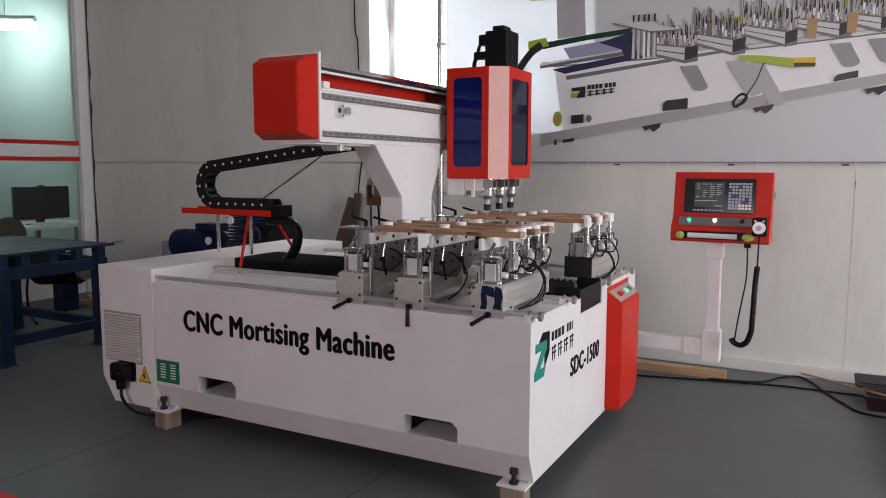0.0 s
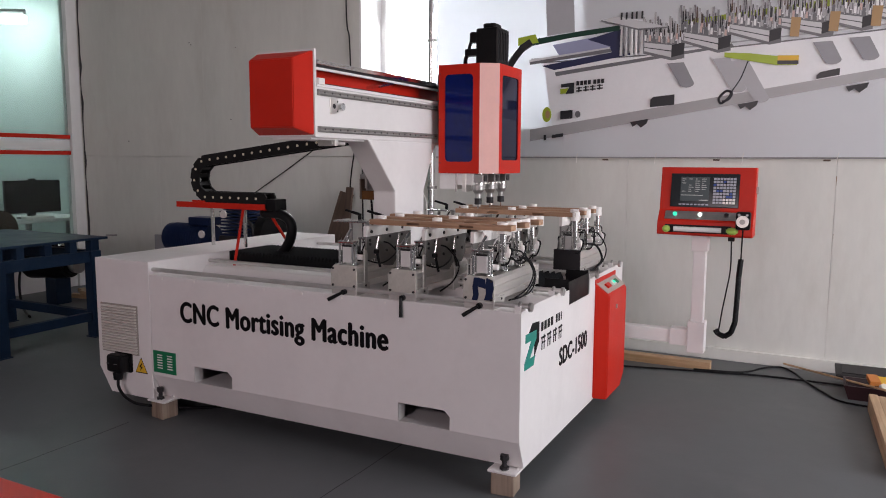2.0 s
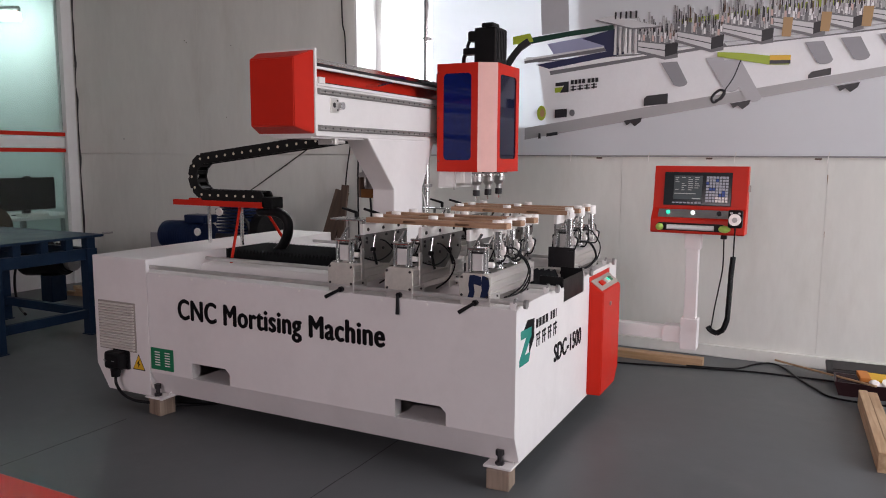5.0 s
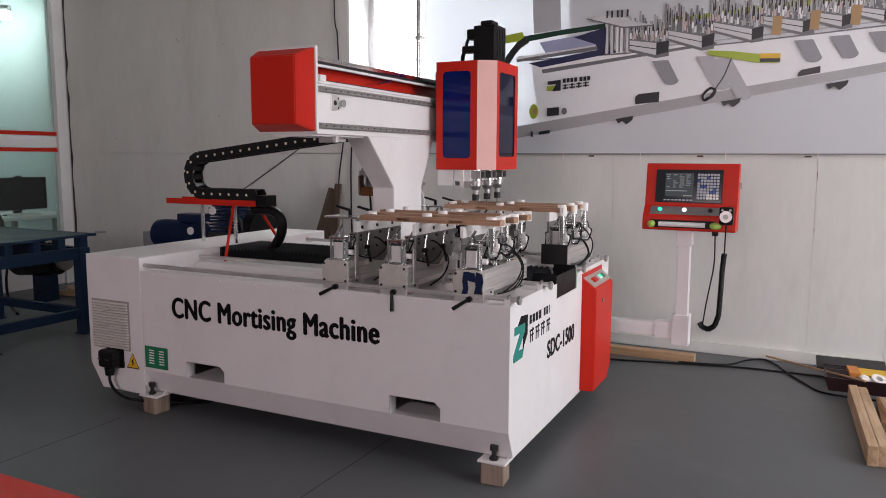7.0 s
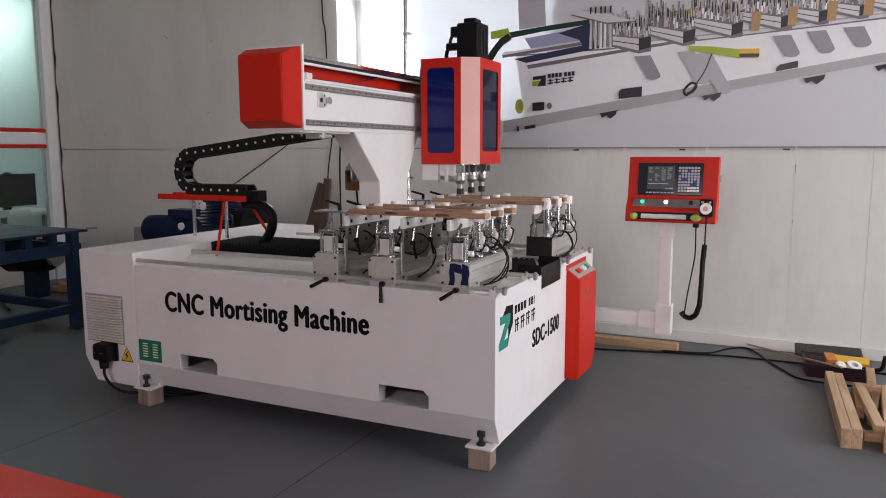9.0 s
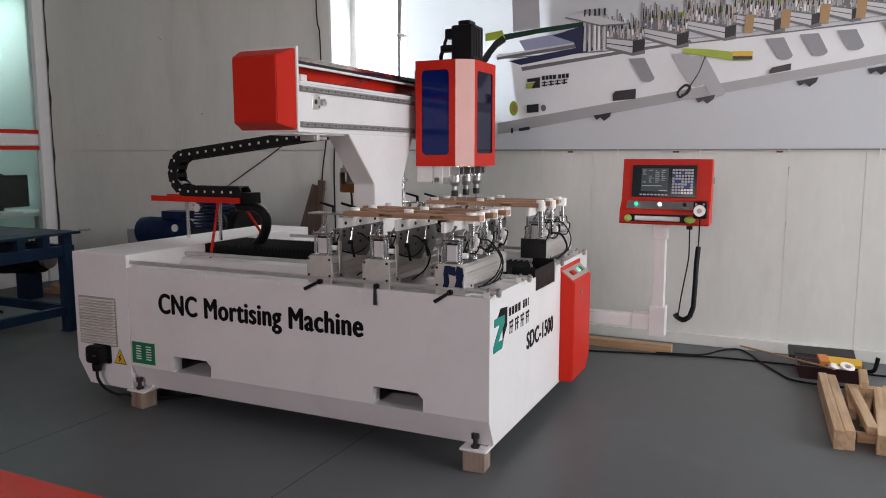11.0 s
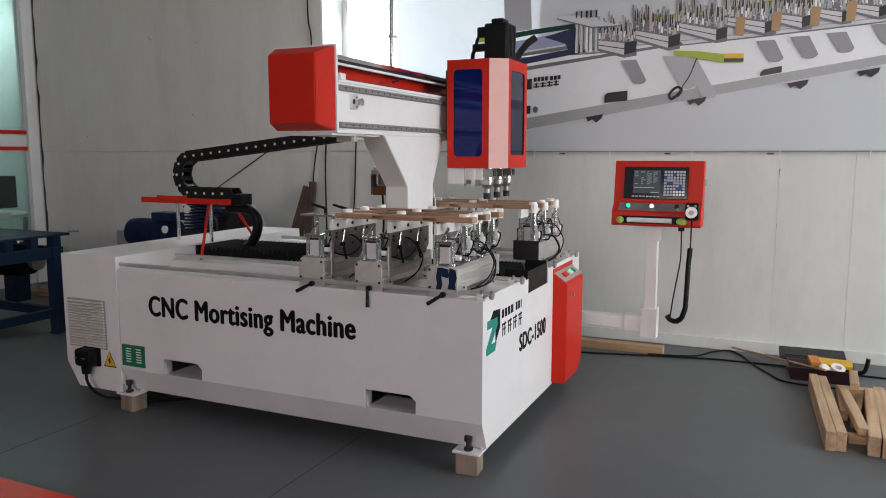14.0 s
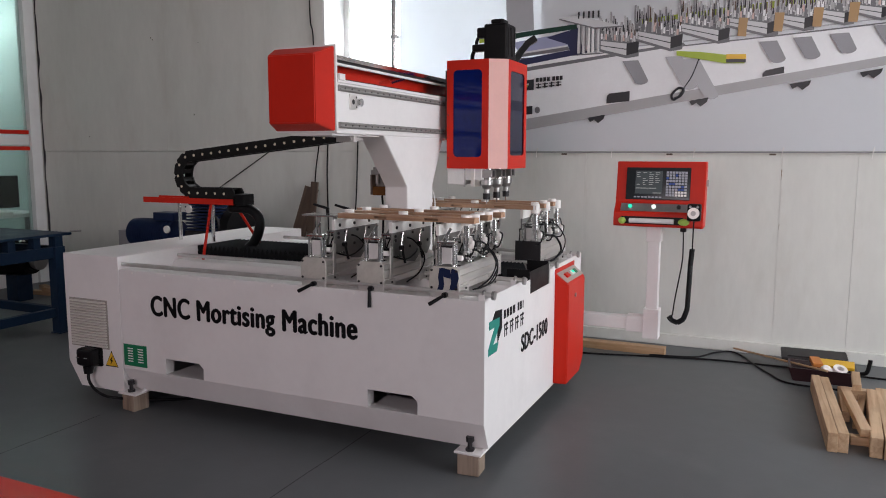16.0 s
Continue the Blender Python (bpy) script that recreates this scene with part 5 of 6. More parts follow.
        if xa > 0.6:
            direct("printed_block", [(xc - 0.19, zc - 0.075), (xc - 0.135, zc - 0.08), (xc - 0.125, zc + 0.045), (xc - 0.185, zc + 0.05)], tan, 13)
    for x in [-0.327, -0.29, -0.249, -0.217, -0.176]:
        direct("printed_post", [(x, 2.204), (x + 0.020, 2.204), (x + 0.016, 2.429), (x + 0.004, 2.429)], random.choice((white, steel_light)), 9)
        direct("printed_post_shade", [(x + 0.016, 2.208), (x + 0.028, 2.220), (x + 0.026, 2.413), (x + 0.016, 2.413)], mid, 8)
        direct("printed_pin", [(x, 2.461), (x + 0.012, 2.461), (x + 0.012, 2.512), (x, 2.512)], dark, 11)
    direct("printed_plate", [(-0.473, 2.472), (-0.340, 2.489), (0.013, 2.388), (-0.196, 2.390)], steel_light, 10)
    direct("printed_plate_edge", [(-0.473, 2.472), (-0.196, 2.390), (0.013, 2.388), (0.013, 2.381), (-0.195, 2.378), (-0.472, 2.464)], mid, 11)
    for x, z, h in ((-0.085, 2.045, 0.14), (0.215, 2.06, 0.20), (0.33, 2.04, 0.25), (0.827, 2.128, 0.115), (1.034, 2.142, 0.115), (1.251, 2.153, 0.10), (1.50, 2.19, 0.1)):
        w = 0.112
        arc = [(x + 0.62 * h + w * 0.5 * (1 + math.cos(a)) * 0.9, z - h - 0.028 * math.sin(a)) for a in [i * math.pi / 6 for i in range(7)]]
        poly("printed_shadow", [(x, z), (x + w, z + 0.002)] + arc, deep if h < 0.16 else shadow, 3)
    for x, z, w, h, s in ((-0.193, 1.752, 0.166, 0.07, 0.012), (0.86, 1.899, 0.132, 0.042, 0.02)):
        poly("printed_slot", [(x, z), (x + w, z + s), (x + w, z + h + s), (x + 0.02, z + h), (x, z + h - 0.02)], dark, 4)
    for x, z in ((-0.332, 1.632), (0.39, 1.735), (1.03, 1.826), (1.44, 1.885), (1.8, 1.94)):
        poly("printed_foot", [(x, z + 0.02), (x + 0.13, z + 0.04), (x + 0.12, z + 0.01), (x + 0.08, z - 0.02), (x + 0.05, z + 0.005), (x + 0.02, z - 0.012)], dark, 4)
    poly("printed_shelf", [(0.292, 2.096), (0.45, 2.082), (0.742, 2.035), (0.742, 1.993), (0.615, 1.999), (0.293, 2.066)], lime, 11)
    poly("printed_box", [(0.624, 2.058), (0.75, 2.052), (0.75, 2.020), (0.624, 2.026)], yel, 12)
    poly("printed_box_foot", [(0.624, 2.026), (0.75, 2.020), (0.75, 1.998), (0.624, 2.002)], dark, 12)
    bm = tube(B(), [(0.446, y - 0.002, 2.04), (0.404, y - 0.002, 1.926), (0.357, y - 0.002, 1.85), (0.33, y - 0.002, 1.80), (0.285, y - 0.002, 1.765), (0.27, y - 0.002, 1.80), (0.315, y - 0.002, 1.845), (0.35, y - 0.002, 1.83), (0.33, y - 0.002, 1.79), (0.29, y - 0.002, 1.775)], 0.0085, 6)
    bmesh.ops.transform(bm, matrix=Matrix(((1.0276, 0, 0, 0.107), (0, 1, 0, 0), (0, 0, 1.05, SEAM - 1.405 * 1.05), (0, 0, 0, 1))), verts=bm.verts[:])
    part("printed_cable", bm, dark, ba)
    poly("printed_emblem", [(-0.857, 1.936), (-0.756, 1.944), (-0.756, 1.867), (-0.82, 1.864), (-0.79, 1.915), (-0.857, 1.912)], dark, 4)
    poly("printed_emblem_stroke", [(-0.862, 1.90), (-0.80, 1.905), (-0.82, 1.868), (-0.86, 1.866)], lime, 5)
    for i in range(7):
        x = -0.738 + i * 0.029 + (0.012 if i > 3 else 0)
        poly("printed_bar", [(x, 1.922 + i * 0.0016), (x + 0.021, 1.923 + i * 0.0016), (x + 0.021, 1.953 + i * 0.0016), (x, 1.952 + i * 0.0016)], dark, 4)
    for i in range(4):
        x = -0.738 + i * 0.052
        poly("printed_bar", [(x, 1.878 + i * 0.004), (x + 0.042, 1.880 + i * 0.004), (x + 0.042, 1.889 + i * 0.004), (x, 1.887 + i * 0.004)], dark, 4)
        poly("printed_bar", [(x + 0.014, 1.874 + i * 0.004), (x + 0.024, 1.875 + i * 0.004), (x + 0.024, 1.913 + i * 0.004), (x + 0.014, 1.912 + i * 0.004)], dark, 5)
        poly("printed_bar", [(x, 1.900 + i * 0.004), (x + 0.042, 1.902 + i * 0.004), (x + 0.042, 1.908 + i * 0.004), (x, 1.906 + i * 0.004)], dark, 6)
    poly("printed_disc", [(-0.965 + 0.035 * math.cos(a), 1.719 + 0.055 * math.sin(a)) for a in [i * math.pi / 8 for i in range(16)]], lime, 4)
    poly("printed_disc_core", [(-0.957 + 0.018 * math.cos(a), 1.719 + 0.03 * math.sin(a)) for a in [i * math.pi / 8 for i in range(16)]], tan, 5)
    poly("printed_label", [(-0.857, 1.742), (-0.764, 1.747), (-0.764, 1.687), (-0.857, 1.681)], dark, 4)
    poly("printed_dot", [(-0.723 + 0.02 * math.cos(a), 1.716 + 0.025 * math.sin(a)) for a in [i * math.pi / 6 for i in range(12)]], mid, 4)
    poly("printed_bar", [(-0.92, 1.545), (-0.833, 1.556), (-0.833, 1.58), (-0.92, 1.568)], dark, 4)
    poly("printed_bar", [(-0.985, 1.53), (-0.968, 1.53), (-0.968, 1.57), (-0.985, 1.57)], dark, 4)
    # grey strip standing in for the hem's thin shadow, and hooks
    bt = thing("hem_shade", bx(B(), -1.86, 3.4, WY - 0.022, WY - 0.0005, SEAM - 0.007, SEAM + 0.002, 0.002), GREY, "thin grey strip for the shadow along the banner's lower hem", "batten")
    for x in (-1.23, -0.63, -0.036, 0.562, 1.148, 1.70, 2.27):
        h = thing("hook", tube(B(), [(x + 0.004, WY - 0.022, SEAM + 0.028), (x, WY - 0.03, SEAM + 0.01), (x - 0.004, WY - 0.026, SEAM - 0.02), (x - 0.006, WY - 0.022, SEAM - 0.045)], 0.003, 6), NYLON, "small pale hook holding the banner hem", "hook", "hooks along the banner")
    for x in (-0.414, 0.385, 1.086):
        thing("clip", bx(B(), x - 0.022, x + 0.022, WY - 0.012, WY, SEAM - 0.024, SEAM - 0.012, 0.003), BOARD, "small brown clip under the banner hem", "clip", "clips under the banner")


banner()


# ---- glazed office on the west side ----
PALE = mat("pale_teal_wall", (0.58, 0.67, 0.655), 0.6, var=0.06, scale=1.2)


def office():
    X = -6.40
    u = empty("office_partition", "white framed glass office partition with red stripes", "partition", kind="structure")
    part("frame_post", bx(B(), X - 0.06, X + 0.06, 2.665, 2.792, 0, 4.6, 0.006), FRAMEW, u)
    part("frame_post", bx(B(), X - 0.05, X + 0.05, -0.35, -0.2, 0, 4.6, 0.006), FRAMEW, u)
    part("mid_rail", bx(B(), X - 0.03, X + 0.03, -0.2, 2.66, 1.52, 1.63, 0.004), FRAMEW, u)
    part("bottom_rail", bx(B(), X - 0.03, X + 0.03, -0.2, 2.66, 0.0, 0.30, 0.004), FRAMEW, u)
    for z in (1.49, 1.665):
        part("red_stripe", bx(B(), X - 0.02, X + 0.036, -0.2, 2.66, z - 0.021, z + 0.021, 0.002), RED, u, "red stripe across the glass")
    for z0, z1 in ((0.30, 1.468), (1.687, 4.6)):
        p = part("pane", bx(B(), X - 0.004, X + 0.002, -0.2, 2.66, z0, z1), GREENPANE, u)
    thing("wall_office_south", bx(B(), -11.8, X - 0.05, -0.5, -0.35, 0, 4.6), PALE, "pale teal office wall", "wall", kind="structure")
    thing("wall_office_west", bx(B(), -9.6, -9.5, -0.35, 3.4, 0, 4.6), PALE, "pale teal office wall", "wall", kind="structure")
    thing("wall_office_back", bx(B(), -9.5, -6.54, 3.3, 3.395, 0, 4.6), PALE, "pale teal office wall", "wall", kind="structure")
    thing("wall_corner", bx(B(), -6.54, -6.332, 2.795, 3.4, 0, 4.6), WALLM, "short wall end beside the office", "wall", kind="structure")
    # unseen hall side wall south of the office
    thing("wall_west_hall", bx(B(), -6.58, -6.43, -9.1, -0.5, 0, 4.6), UNSEENM, "unseen plain grey wall", "wall", kind="structure")
    # ragged dark joint between the office post and the hall wall
    random.seed(31)
    rim = [(-6.325, 0.1 + i * 0.13) for i in range(34)] + [(-6.305 + random.uniform(-0.012, 0.016), 0.1 + i * 0.13) for i in range(33, -1, -1)]
    thing("wall_joint", prism(B(), rim, 1, WY - 0.004, WY + 0.002), DARK, "ragged dark joint between office post and wall", "joint", kind="structure")
    # tube lamp
    lamp = empty("tube_lamp", "lit fluorescent tube lamp in the office", "lamp")
    part("tube", cyl(B(), (-8.6, 2.3, 3.06), (-7.45, 2.95, 3.06), 0.05, 12), glow("tube_light", (0.86, 1.0, 0.97), 44), lamp)
    part("batten", cyl(B(), (-8.6, 2.3, 3.14), (-7.45, 2.95, 3.14), 0.04, 8), FRAMEW, lamp)
    for q in ((-8.3, 2.47), (-7.75, 2.78)):
        part("hanger", cyl(B(), (q[0], q[1], 3.15), (q[0], q[1], 4.6), 0.006, 6), STEEL, lamp)
    # desk with a screen, a chair back and papers
    d = empty("desk", "pale office desk seen through the glass", "desk")
    part("desk_top", bx(B(), -7.6, -6.75, 0.9, 3.2, 0.71, 0.745, 0.004), FRAMEW, d)
    for x, y in ((-7.55, 1.0), (-6.8, 1.0), (-7.55, 2.9), (-6.8, 2.9)):
        part("leg", bx(B(), x - 0.025, x + 0.025, y - 0.025, y + 0.025, 0, 0.71), GREY, d)
    m = empty("monitor", "black widescreen monitor on the office desk", "monitor")
    part("screen", bx(B(), -7.02, -6.98, 2.27, 2.94, 0.81, 1.18, 0.006), BLACK, m)
    part("webcam", bx(B(), -7.02, -6.98, 2.57, 2.64, 1.18, 1.20, 0.004), BLACK, m)
    part("stand", bx(B(), -7.06, -7.02, 2.56, 2.65, 0.75, 1.0, 0.004), BLACK, m)
    part("base", bx(B(), -7.13, -6.93, 2.48, 2.73, 0.745, 0.757, 0.004), BLACK, m)
    bm = B()
    prism(bm, [(2.02 + 0.19 * math.cos(a), 0.66 + 0.22 * math.sin(a)) for a in [i * math.pi / 10 for i in range(11)]], 0, -6.72, -6.68, 0.008)
    c = empty("office_chair", "brown office chair with rounded backrest", "chair")
    part("backrest", bm, BOARD, c)
    part("seat", bx(B(), -6.74, -6.42, 1.82, 2.22, 0.46, 0.52, 0.02), BOARD, c)
    part("column", cyl(B(), (-6.58, 2.02, 0.06), (-6.58, 2.02, 0.46), 0.03, 10), BLACK, c)
    part("foot", cyl(B(), (-6.58, 2.02, 0.0), (-6.58, 2.02, 0.07), 0.2, 5, 0.05), BLACK, c)
    part("back_bar", bx(B(), -6.715, -6.69, 1.98, 2.06, 0.45, 0.75), BLACK, c)
    thing("paper_stack", bx(B(), -6.98, -6.77, 2.44, 2.70, 0.745, 0.775, 0.003), NYLON, "stack of white paper on the office desk", "paper")


office()


# ---- blue workbench and what lies under it ----
def workbench():
    u = empty("workbench", "dark blue painted steel workbench with a gap under its plate", "workbench")
    # the plate lies on short spacers above the frame
    x0, x1, y0, y1 = -5.30, -4.06, 0.30, 1.19
    part("top", bx(B(), x0 - 0.05, x1 + 0.0, y0 - 0.25, y1 + 0.06, 0.785, 0.805, 0.004), NAVY, u)
    part("hook_rod", cyl(B(), (x1 - 0.02, y1 + 0.06, 0.812), (x1 + 0.05, y1 + 0.11, 0.816), 0.008, 8), STEEL, u)
    for x in (x0 + 0.05, x1 - 0.05):
        for y in (y0 + 0.05, y1 - 0.05):
            part("leg", bx(B(), x - 0.045, x + 0.045, y - 0.045, y + 0.045, 0, 0.70, 0.005), NAVY, u)
            part("spacer", bx(B(), x - 0.035, x + 0.035, y - 0.035, y + 0.035, 0.70, 0.785), NAVY, u)
            part("foot_pad", bx(B(), x - 0.055, x + 0.055, y - 0.055, y + 0.055, 0, 0.008, 0.002), NAVY, u)
    for y in (y0 + 0.05, y1 - 0.05):
        part("apron", bx(B(), x0 + 0.10, x1 - 0.10, y - 0.03, y + 0.03, 0.61, 0.70, 0.004), NAVY, u)
        part("stretcher", bx(B(), x0 + 0.10, x1 - 0.10, y - 0.025, y + 0.025, 0.135, 0.205, 0.004), NAVY, u)
    for x in (x0 + 0.05, x1 - 0.05):
        part("apron", bx(B(), x - 0.03, x + 0.03, y0 + 0.10, y1 - 0.10, 0.61, 0.70, 0.004), NAVY, u)
        part("stretcher", bx(B(), x - 0.025, x + 0.025, y0 + 0.10, y1 - 0.10, 0.135, 0.205, 0.004), NAVY, u)
    for y in (0.52, 0.74, 0.95):
        part("spacer", bx(B(), x1 - 0.08, x1 - 0.02, y - 0.03, y + 0.03, 0.70, 0.785), NAVY, u)
    # black machine on the floor behind it
    m = empty("black_machine", "black electric machine on a stand behind the workbench", "power tool")
    bm = B()
    cyl(bm, (-5.95, 1.88, 0.40), (-5.45, 1.92, 0.40), 0.17, 20, 0.13)
    bx(bm, -5.78, -5.50, 1.78, 2.02, 0.36, 0.62, 0.04)
    cyl(bm, (-5.45, 1.92, 0.40), (-5.40, 1.92, 0.40), 0.09, 16)
    part("body", bm, BLACK, m)
    part("stand", bx(B(), -5.72, -5.55, 1.82, 1.98, 0.0, 0.26, 0.01), NAVY, m)
    part("flange", cyl(B(), (-5.40, 1.92, 0.40), (-5.33, 1.92, 0.39), 0.075, 16), STEEL, m)
    part("boss", cyl(B(), (-5.45, 1.84, 0.60), (-5.44, 1.80, 0.61), 0.018, 10), CHROME, m)
    part("tool_cable", tube(B(), [(-5.85, 1.76, 0.5), (-5.9, 1.7, 0.35), (-5.82, 1.62, 0.18), (-5.6, 1.5, 0.03), (-5.2, 1.3, 0.015)], 0.012), BLACK, m)
    random.seed(8)
    for i in range(14):
        ob = thing("offcut", bx(B(), -0.15, 0.15, -0.032, 0.032, -0.022, 0.022, 0.004), TIMBERX, "pale timber offcut in a heap on the floor", "offcut", "heap of offcuts")
        ob.matrix_world = pose(-5.36 + random.uniform(-0.26, 0.22), 2.30 + random.uniform(-0.22, 0.2), 0.024 + 0.044 * (i // 3), 0, random.uniform(-7, 7), random.uniform(0, 180))


def compressor():
    u = empty("air_compressor", "blue air compressor standing behind the machine", "compressor")
    part("tank", cyl(B(), (-4.05, 1.95, 0.42), (-2.8, 1.95, 0.42), 0.22, 28), MOTORBLUE, u)
    for x in (-3.85, -3.0):
        part("foot", bx(B(), x - 0.05, x + 0.05, 1.80, 2.10, 0, 0.26, 0.004), DARK, u)
    part("deck", bx(B(), -3.98, -2.86, 1.80, 2.10, 0.60, 0.622, 0.004), DARK, u)
    bm = cyl(B(), (-4.06, 1.92, 0.745), (-3.58, 1.92, 0.745), 0.125, 28)
    mo = part("motor", bm, MOTORBLUE, u, "blue electric motor")
    for i in range(14):
        part("motor_fin", cyl(B(), (-4.0 + i * 0.028, 1.92, 0.745), (-3.994 + i * 0.028, 1.92, 0.745), 0.129, 24), MOTORBLUE, mo)
    part("motor_box", bx(B(), -3.78, -3.55, 1.84, 2.0, 0.865, 0.935, 0.008), MOTORBLUE, mo)
    for p in ((-3.57, 1.79, 0.80), (-3.30, 1.77, 0.98), (-3.28, 1.77, 0.70)):
        part("round_cap", cyl(B(), p, (p[0], p[1] - 0.015, p[2]), 0.032, 16), NYLON, u)
    pu = part("pump", bx(B(), -3.40, -2.98, 1.80, 2.05, 0.65, 0.80, 0.02), DARK, u)
    for i in range(8):
        part("cooling_fin", bx(B(), -3.38, -3.06, 1.80, 2.05, 0.80 + i * 0.027, 0.815 + i * 0.027, 0.003), MOTORBLUE, pu)
    part("pump_head", bx(B(), -3.36, -3.1, 1.82, 2.03, 1.01, 1.05, 0.01), MOTORBLUE, pu)
    part("belt_guard", cyl(B(), (-2.97, 1.92, 0.80), (-2.88, 1.92, 0.80), 0.2, 28), BLACK, u)
    part("outlet_pipe", tube(B(), [(-3.1, 1.78, 0.95), (-2.98, 1.74, 0.90), (-2.96, 1.74, 0.75), (-3.0, 1.78, 0.62)], 0.014), DARK, u)
    part("switch_box", bx(B(), -4.22, -4.10, 1.86, 1.98, 0.62, 0.76, 0.006), GREY, u)
    part("switch_post", cyl(B(), (-4.16, 1.92, 0.0), (-4.16, 1.92, 0.62), 0.02, 10), GREY, u)


def wall_side():
    for x, w, z, lean, tone in ((-3.04, 0.14, 1.18, 8, BOARD), (-2.76, 0.07, 1.19, 6, BOARD)):
        ob = thing("board", bx(B(), -w / 2, w / 2, -0.011, 0.011, 0, z, 0.002), tone, "dark brown board leaning on the wall", "board", "boards leaning on the wall")
        ob.matrix_world = pose(x, 2.56 + (0.0 if x < -2.9 else 0.03), 0.004, -lean, 15 if x < -2.9 else 3, 0)
    y = WY - 0.012
    thing("wall_cable", tube(B(), [(-2.755, y, 4.5), (-2.765, y, 2.8), (-2.735, y, 2.5), (-2.72, y, 2.1), (-2.69, y, 1.75), (-2.688, y, 1.55), (-2.745, y, 1.14), (-2.75, y, 0.3)], 0.006, 6), BLACK, "black cable hanging down the wall", "cable", "cables on the wall")
    thing("wall_cable", tube(B(), [(-2.585, y, 1.85), (-2.597, y, 1.54), (-2.61, y, 1.2), (-2.60, y, 0.4)], 0.007, 6), BLACK, "black cable hanging down the wall", "cable", "cables on the wall")
    thing("wall_cable", tube(B(), [(-2.28, y, 1.62), (-2.29, y, 1.4), (-2.302, y, 1.14), (-2.32, y, 0.8), (-2.31, y, 0.3)], 0.006, 6), BLACK, "black cable hanging down the wall", "cable", "cables on the wall")
    thing("wall_cable", tube(B(), [(-2.98, y, 1.60), (-3.104, y, 1.54), (-3.5, y, 1.31), (-3.933, y, 1.065), (-4.1, y, 0.98)], 0.0045, 6), BLACK, "thin black cable slanting along the wall", "cable", "cables on the wall")
    RUST = mat("rust_streak", (0.30, 0.19, 0.11), 0.8, var=0.4, scale=40)
    for x, z0, z1, w in ((1.15, 1.26, 1.335, 0.003), (1.152, 0.90, 0.95, 0.002)):
        thing("rust_mark", prism(B(), [(x - w, z1), (x + w, z1), (x + w * 0.6, (z0 + z1) / 2), (x + w * 0.2, z0), (x - w * 0.5, (z0 + z1) / 2)], 1, WY - 0.002, WY + 0.002), RUST, "thin brown rust streak on the wall panel", "stain", "rust streaks")
    random.seed(12)
    for i in range(5):
        x, z = random.uniform(-6.0, -3.2), random.uniform(1.6, 3.1)
        thing("wall_mark", cyl(B(), (x, WY + 0.002, z), (x, WY - 0.002, z), random.choice((0.004, 0.006)), 8), DARK, "small dark screw hole in the wall panel", "screw hole", "screw holes in the wall")


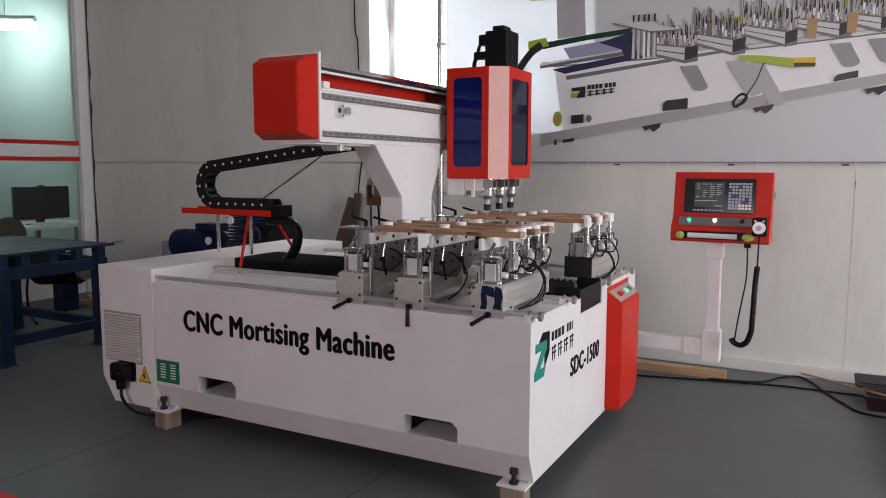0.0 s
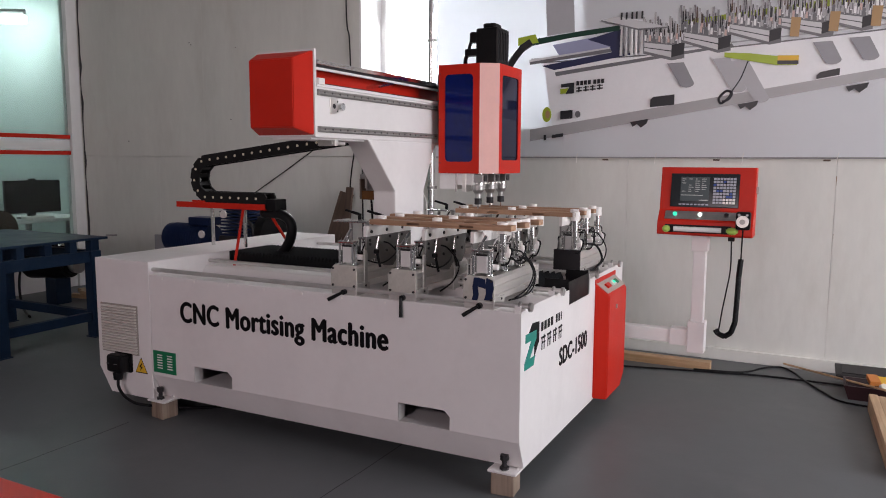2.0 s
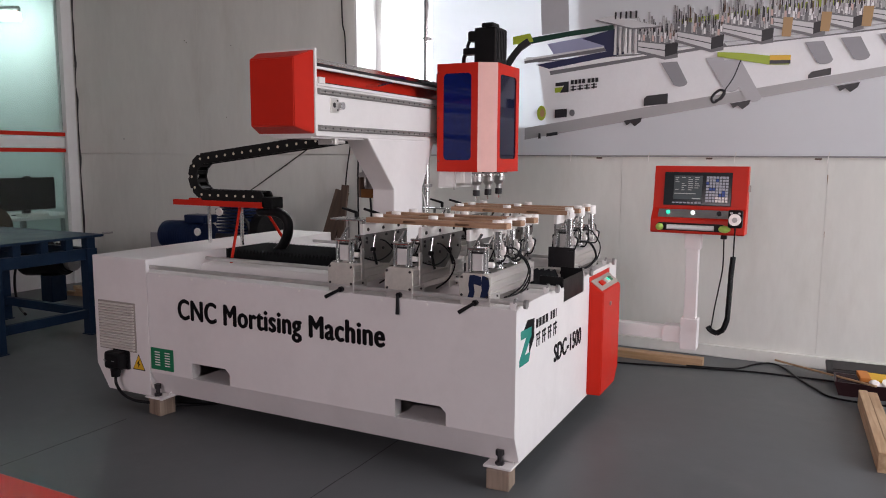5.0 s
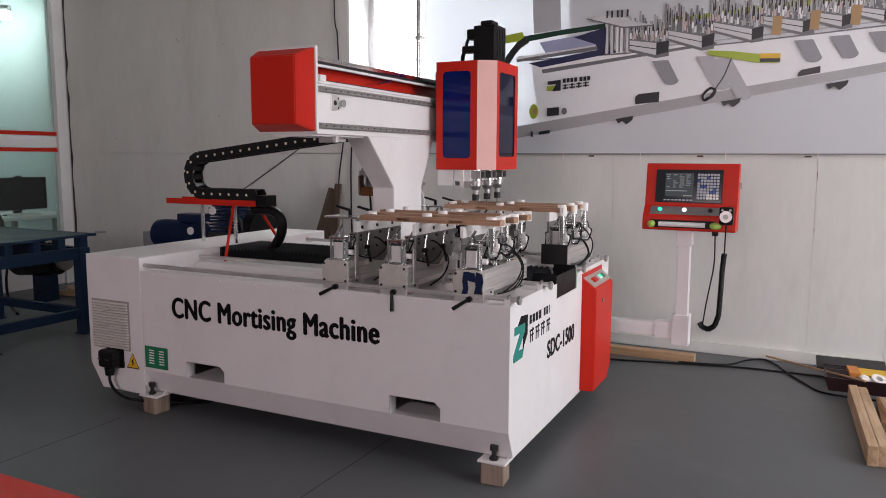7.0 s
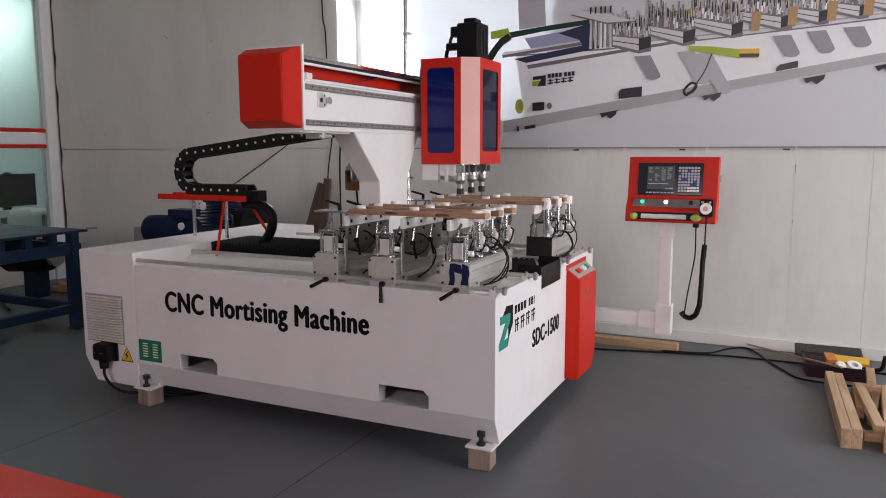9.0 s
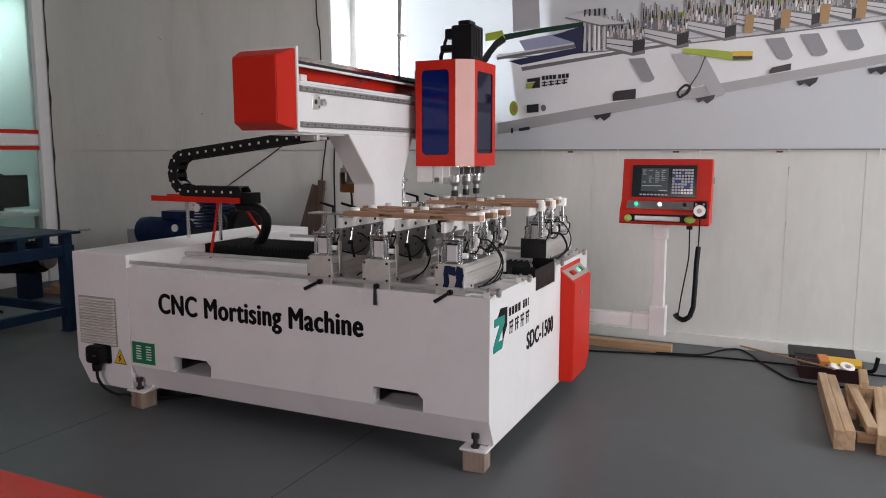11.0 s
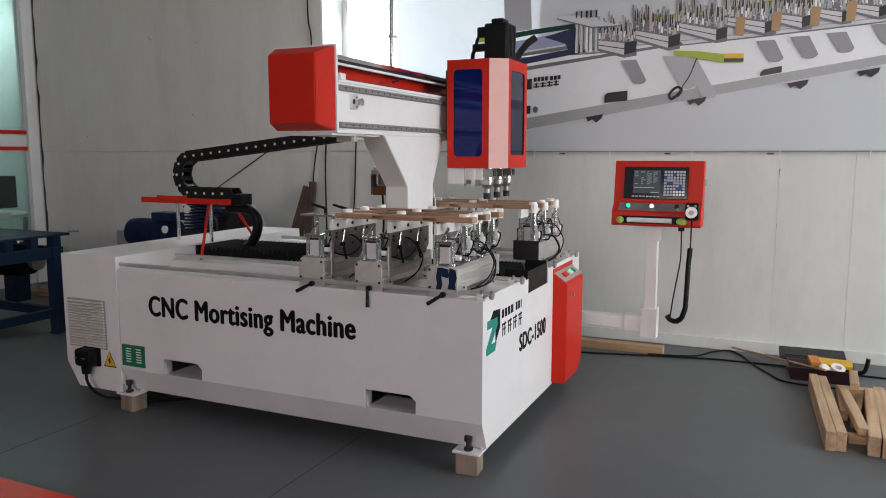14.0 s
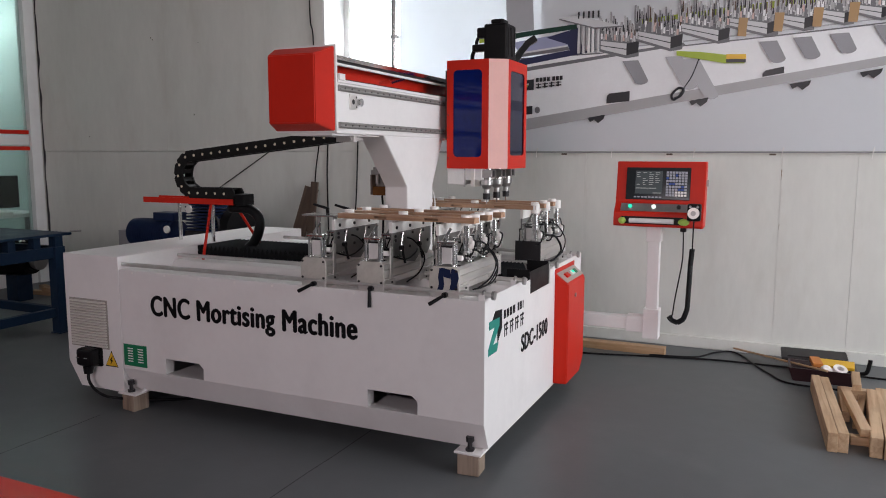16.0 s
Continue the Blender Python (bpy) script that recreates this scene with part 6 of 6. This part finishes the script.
def floor_things():
    # plank along the foot of the wall
    ob = thing("plank", bx(B(), -0.42, 0.42, -0.04, 0.04, 0, 0.055, 0.004), TIMBERX, "pale brown squared timber lying on the floor", "plank")
    ob.matrix_world = pose(0.033, 2.468, 0, 0, 0, 0)
    # cables on the floor
    z = 0.007
    thing("floor_cable", tube(B(), [(-0.9, 2.12, z), (-0.10, 2.25, z), (0.20, 2.32, z), (0.46, 2.38, z), (0.79, 2.45, z), (1.07, 2.46, z), (1.28, 2.46, z), (1.9, 2.42, z), (2.6, 2.45, z)], 0.0065), BLACK, "black rubber cable lying along the wall", "cable", "cables on the floor")
    thing("floor_cable", tube(B(), [(0.35, 2.40, z), (0.65, 2.47, z), (0.77, 2.65, z), (0.88, 2.74, z), (0.97, 2.63, z), (1.03, 2.48, z), (1.15, 2.24, z), (1.27, 2.08, z), (1.6, 2.06, z), (1.95, 2.1, z), (2.6, 2.3, z)], 0.0065), BLACK, "black rubber cable lying across the floor", "cable", "cables on the floor")
    thing("thin_rod", cyl(B(), (0.90, 2.755, 0.03), (1.475, 2.10, 0.105), 0.007, 8), TIMBERX, "thin yellowish wooden rod leaning on the tool tray", "rod")
    # tool tray
    u = empty("tool_box", "open dark plastic tool box with clutter on the floor", "tool box")
    bm = B()
    a, b, c, d, h = 1.255, 1.65, 2.16, 2.39, 0.088
    rim = 0.02
    lo = [(a + 0.03, c + 0.02), (b - 0.03, c + 0.02), (b - 0.03, d - 0.02), (a + 0.03, d - 0.02)]
    hi = [(a, c), (b, c), (b, d), (a, d)]
    hi2 = [(a + 0.012, c + 0.012), (b - 0.012, c + 0.012), (b - 0.012, d - 0.012), (a + 0.012, d - 0.012)]
    lo2 = [(a + 0.04, c + 0.03), (b - 0.04, c + 0.03), (b - 0.04, d - 0.03), (a + 0.04, d - 0.03)]
    R = [[bm.verts.new((x, y, zz)) for x, y in q] for q, zz in ((lo, 0.0), (hi, h), (hi2, h), (lo2, 0.012))]
    for p, q in zip(R, R[1:]):
        for i in range(4):
            bm.faces.new((p[i], p[(i + 1) % 4], q[(i + 1) % 4], q[i]))
    bm.faces.new(R[0][::-1])
    bm.faces.new(R[-1])
    MAROON = mat("dark_maroon_plastic", (0.030, 0.012, 0.014), 0.4, var=0.3, scale=10)
    part("tub", bm, MAROON, u, "dark maroon plastic tub")
    lid = part("lid", bx(B(), -0.205, 0.20, -0.012, 0.012, 0, 0.20, 0.01), DARK, u, "dark grey open lid")
    lid.matrix_local = pose(1.42, 2.40, 0.080, -82, 0, 2)
    part("lid_recess", bx(B(), -0.17, 0.165, -0.018, -0.012, 0.03, 0.17, 0.003), DARK, lid)
    part("handle", tube(B(), [(1.645, 2.19, 0.085), (1.69, 2.17, 0.10), (1.705, 2.17, 0.15), (1.71, 2.17, 0.185)], 0.013), BLACK, u)
    ob = thing("yellow_box", bx(B(), -0.10, 0.10, -0.055, 0.055, 0, 0.022, 0.003), YELLOW, "flat yellow carton lying in the tool box", "carton")
    ob.matrix_world = pose(1.54, 2.32, 0.086, 8, 0, -4)
    ORANGE = mat("orange_carton", (0.62, 0.22, 0.05), 0.5)
    ob = thing("orange_box", bx(B(), -0.03, 0.03, -0.065, 0.065, 0, 0.028, 0.003), ORANGE, "orange printed carton lying in the tool box", "carton")
    ob.matrix_world = pose(1.42, 2.33, 0.085, 6, 0, 8)
    bm = B()
    bmesh.ops.create_icosphere(bm, subdivisions=3, radius=0.033)
    for v in bm.verts:
        v.co *= 1 + 0.45 * noise.noise(v.co * 28)
        v.co.z *= 0.7
    ob = thing("crumpled_rag", bm, NYLON, "crumpled white rag lying in the tool box", "rag")
    ob.matrix_world = pose(1.475, 2.2, 0.094)
    bm = B()
    bmesh.ops.create_cone(bm, cap_ends=False, segments=24, radius1=0.042, radius2=0.042, depth=0.028)
    bmesh.ops.solidify(bm, geom=bm.faces[:], thickness=0.02)
    ob = thing("tape_roll", bm, NYLON, "white roll of tape lying in the tool box", "tape roll")
    ob.matrix_world = pose(1.55, 2.205, 0.092, 20, 12, 0)
    # stacked timber
    G = "timber pieces on the floor"
    lb = "pale squared pine timber lying on the floor"

    def beam(x, y, L, w, h, ang, z=0.0, tilt=0.0):
        ob = thing("timber", bx(B(), -w / 2, w / 2, 0, L, 0, h, 0.004), TIMBER, lb, "timber", G)
        ob.matrix_world = pose(x, y, z, tilt, 0, ang)
    beam(1.443, 0.975, 1.04, 0.046, 0.098, 2.2)
    beam(1.490, 0.985, 1.00, 0.048, 0.10, 2.3)
    beam(1.535, 1.470, 0.42, 0.04, 0.06, -1)
    beam(1.530, 1.140, 0.10, 0.05, 0.045, -84)
    beam(1.593, 1.080, 0.74, 0.05, 0.04, 3.5, 0.062, 0)
    beam(1.605, 1.740, 0.30, 0.045, 0.035, -3, 0.104, 0)
    beam(1.580, 1.370, 0.5, 0.04, 0.05, -8, 0.0, 0)
    beam(1.630, 0.980, 0.85, 0.055, 0.10, -4)
    beam(1.690, 0.970, 0.9, 0.055, 0.10, -3)
    beam(1.755, 0.950, 0.9, 0.065, 0.095, -3)
    beam(1.525, 1.920, 0.16, 0.06, 0.062, -86, 0.0)
    # long red steel beam by the camera's side
    u = empty("red_steel_beam", "red painted steel beam lying on the floor", "beam")
    part("web", bx(B(), -3.6, -1.0, -1.33, -1.04, 0.0, 0.092, 0.006), RED, u)
    part("flange", bx(B(), -3.6, -1.0, -1.34, -1.03, 0.092, 0.102, 0.003), RED, u)


workbench()
compressor()
wall_side()
floor_things()


# ---- what moves ----
SLIDE = [(0, -0.215), (0.5, -0.215), (1, -0.218), (1.5, -0.219), (2, -0.216), (2.5, -0.216), (3, -0.214), (3.5, -0.218), (4, -0.212), (5.2, -0.195), (6.5, -0.167), (7, -0.159), (7.5, -0.143), (8, -0.145), (8.5, -0.161), (9, -0.173), (10.3, -0.178), (11.5, -0.166), (12, -0.158), (12.5, -0.032), (13, 0.061), (13.5, 0.066), (14, 0.082), (14.5, 0.113), (15, 0.115), (15.5, 0.086), (16, 0.067)]
DIP = [(0, 0), (3, 0), (3.5, 0.014), (4, 0.038), (5.5, 0.038), (6.3, 0.016), (6.5, 0.010), (7, 0), (11.2, 0.0), (11.5, 0.012), (12, 0.037), (13, 0.038), (13.5, 0.018), (14, 0), (16, 0)]


def motions():
    walk(GANTRY, [(t, pose(d, 0, 0)) for t, d in SLIDE])
    walk(SPINDLES, [(t, pose(0.055, 0.025, 0.026 + z)) for t, z in DIP])
    paths = [(t, chain_path(d)) for t, d in SLIDE]
    for i, o in enumerate(LINKS):
        walk(o, [(t, pose(p[i][0], 0.745, p[i][1], 0, -math.degrees(p[i][2]), 0)) for t, p in paths])
    for folds, x0, edge, z in ((FOLDS_L, -2.145, -0.90, 0), (FOLDS_R, -0.14, -0.74, -0.035)):
        n = len(folds)
        for i, o in enumerate(folds):
            k = (i + 0.5) / n
            walk(o, [(t, pose(x0 + (edge + d - x0) * k, 0, z)) for t, d in SLIDE])


motions()
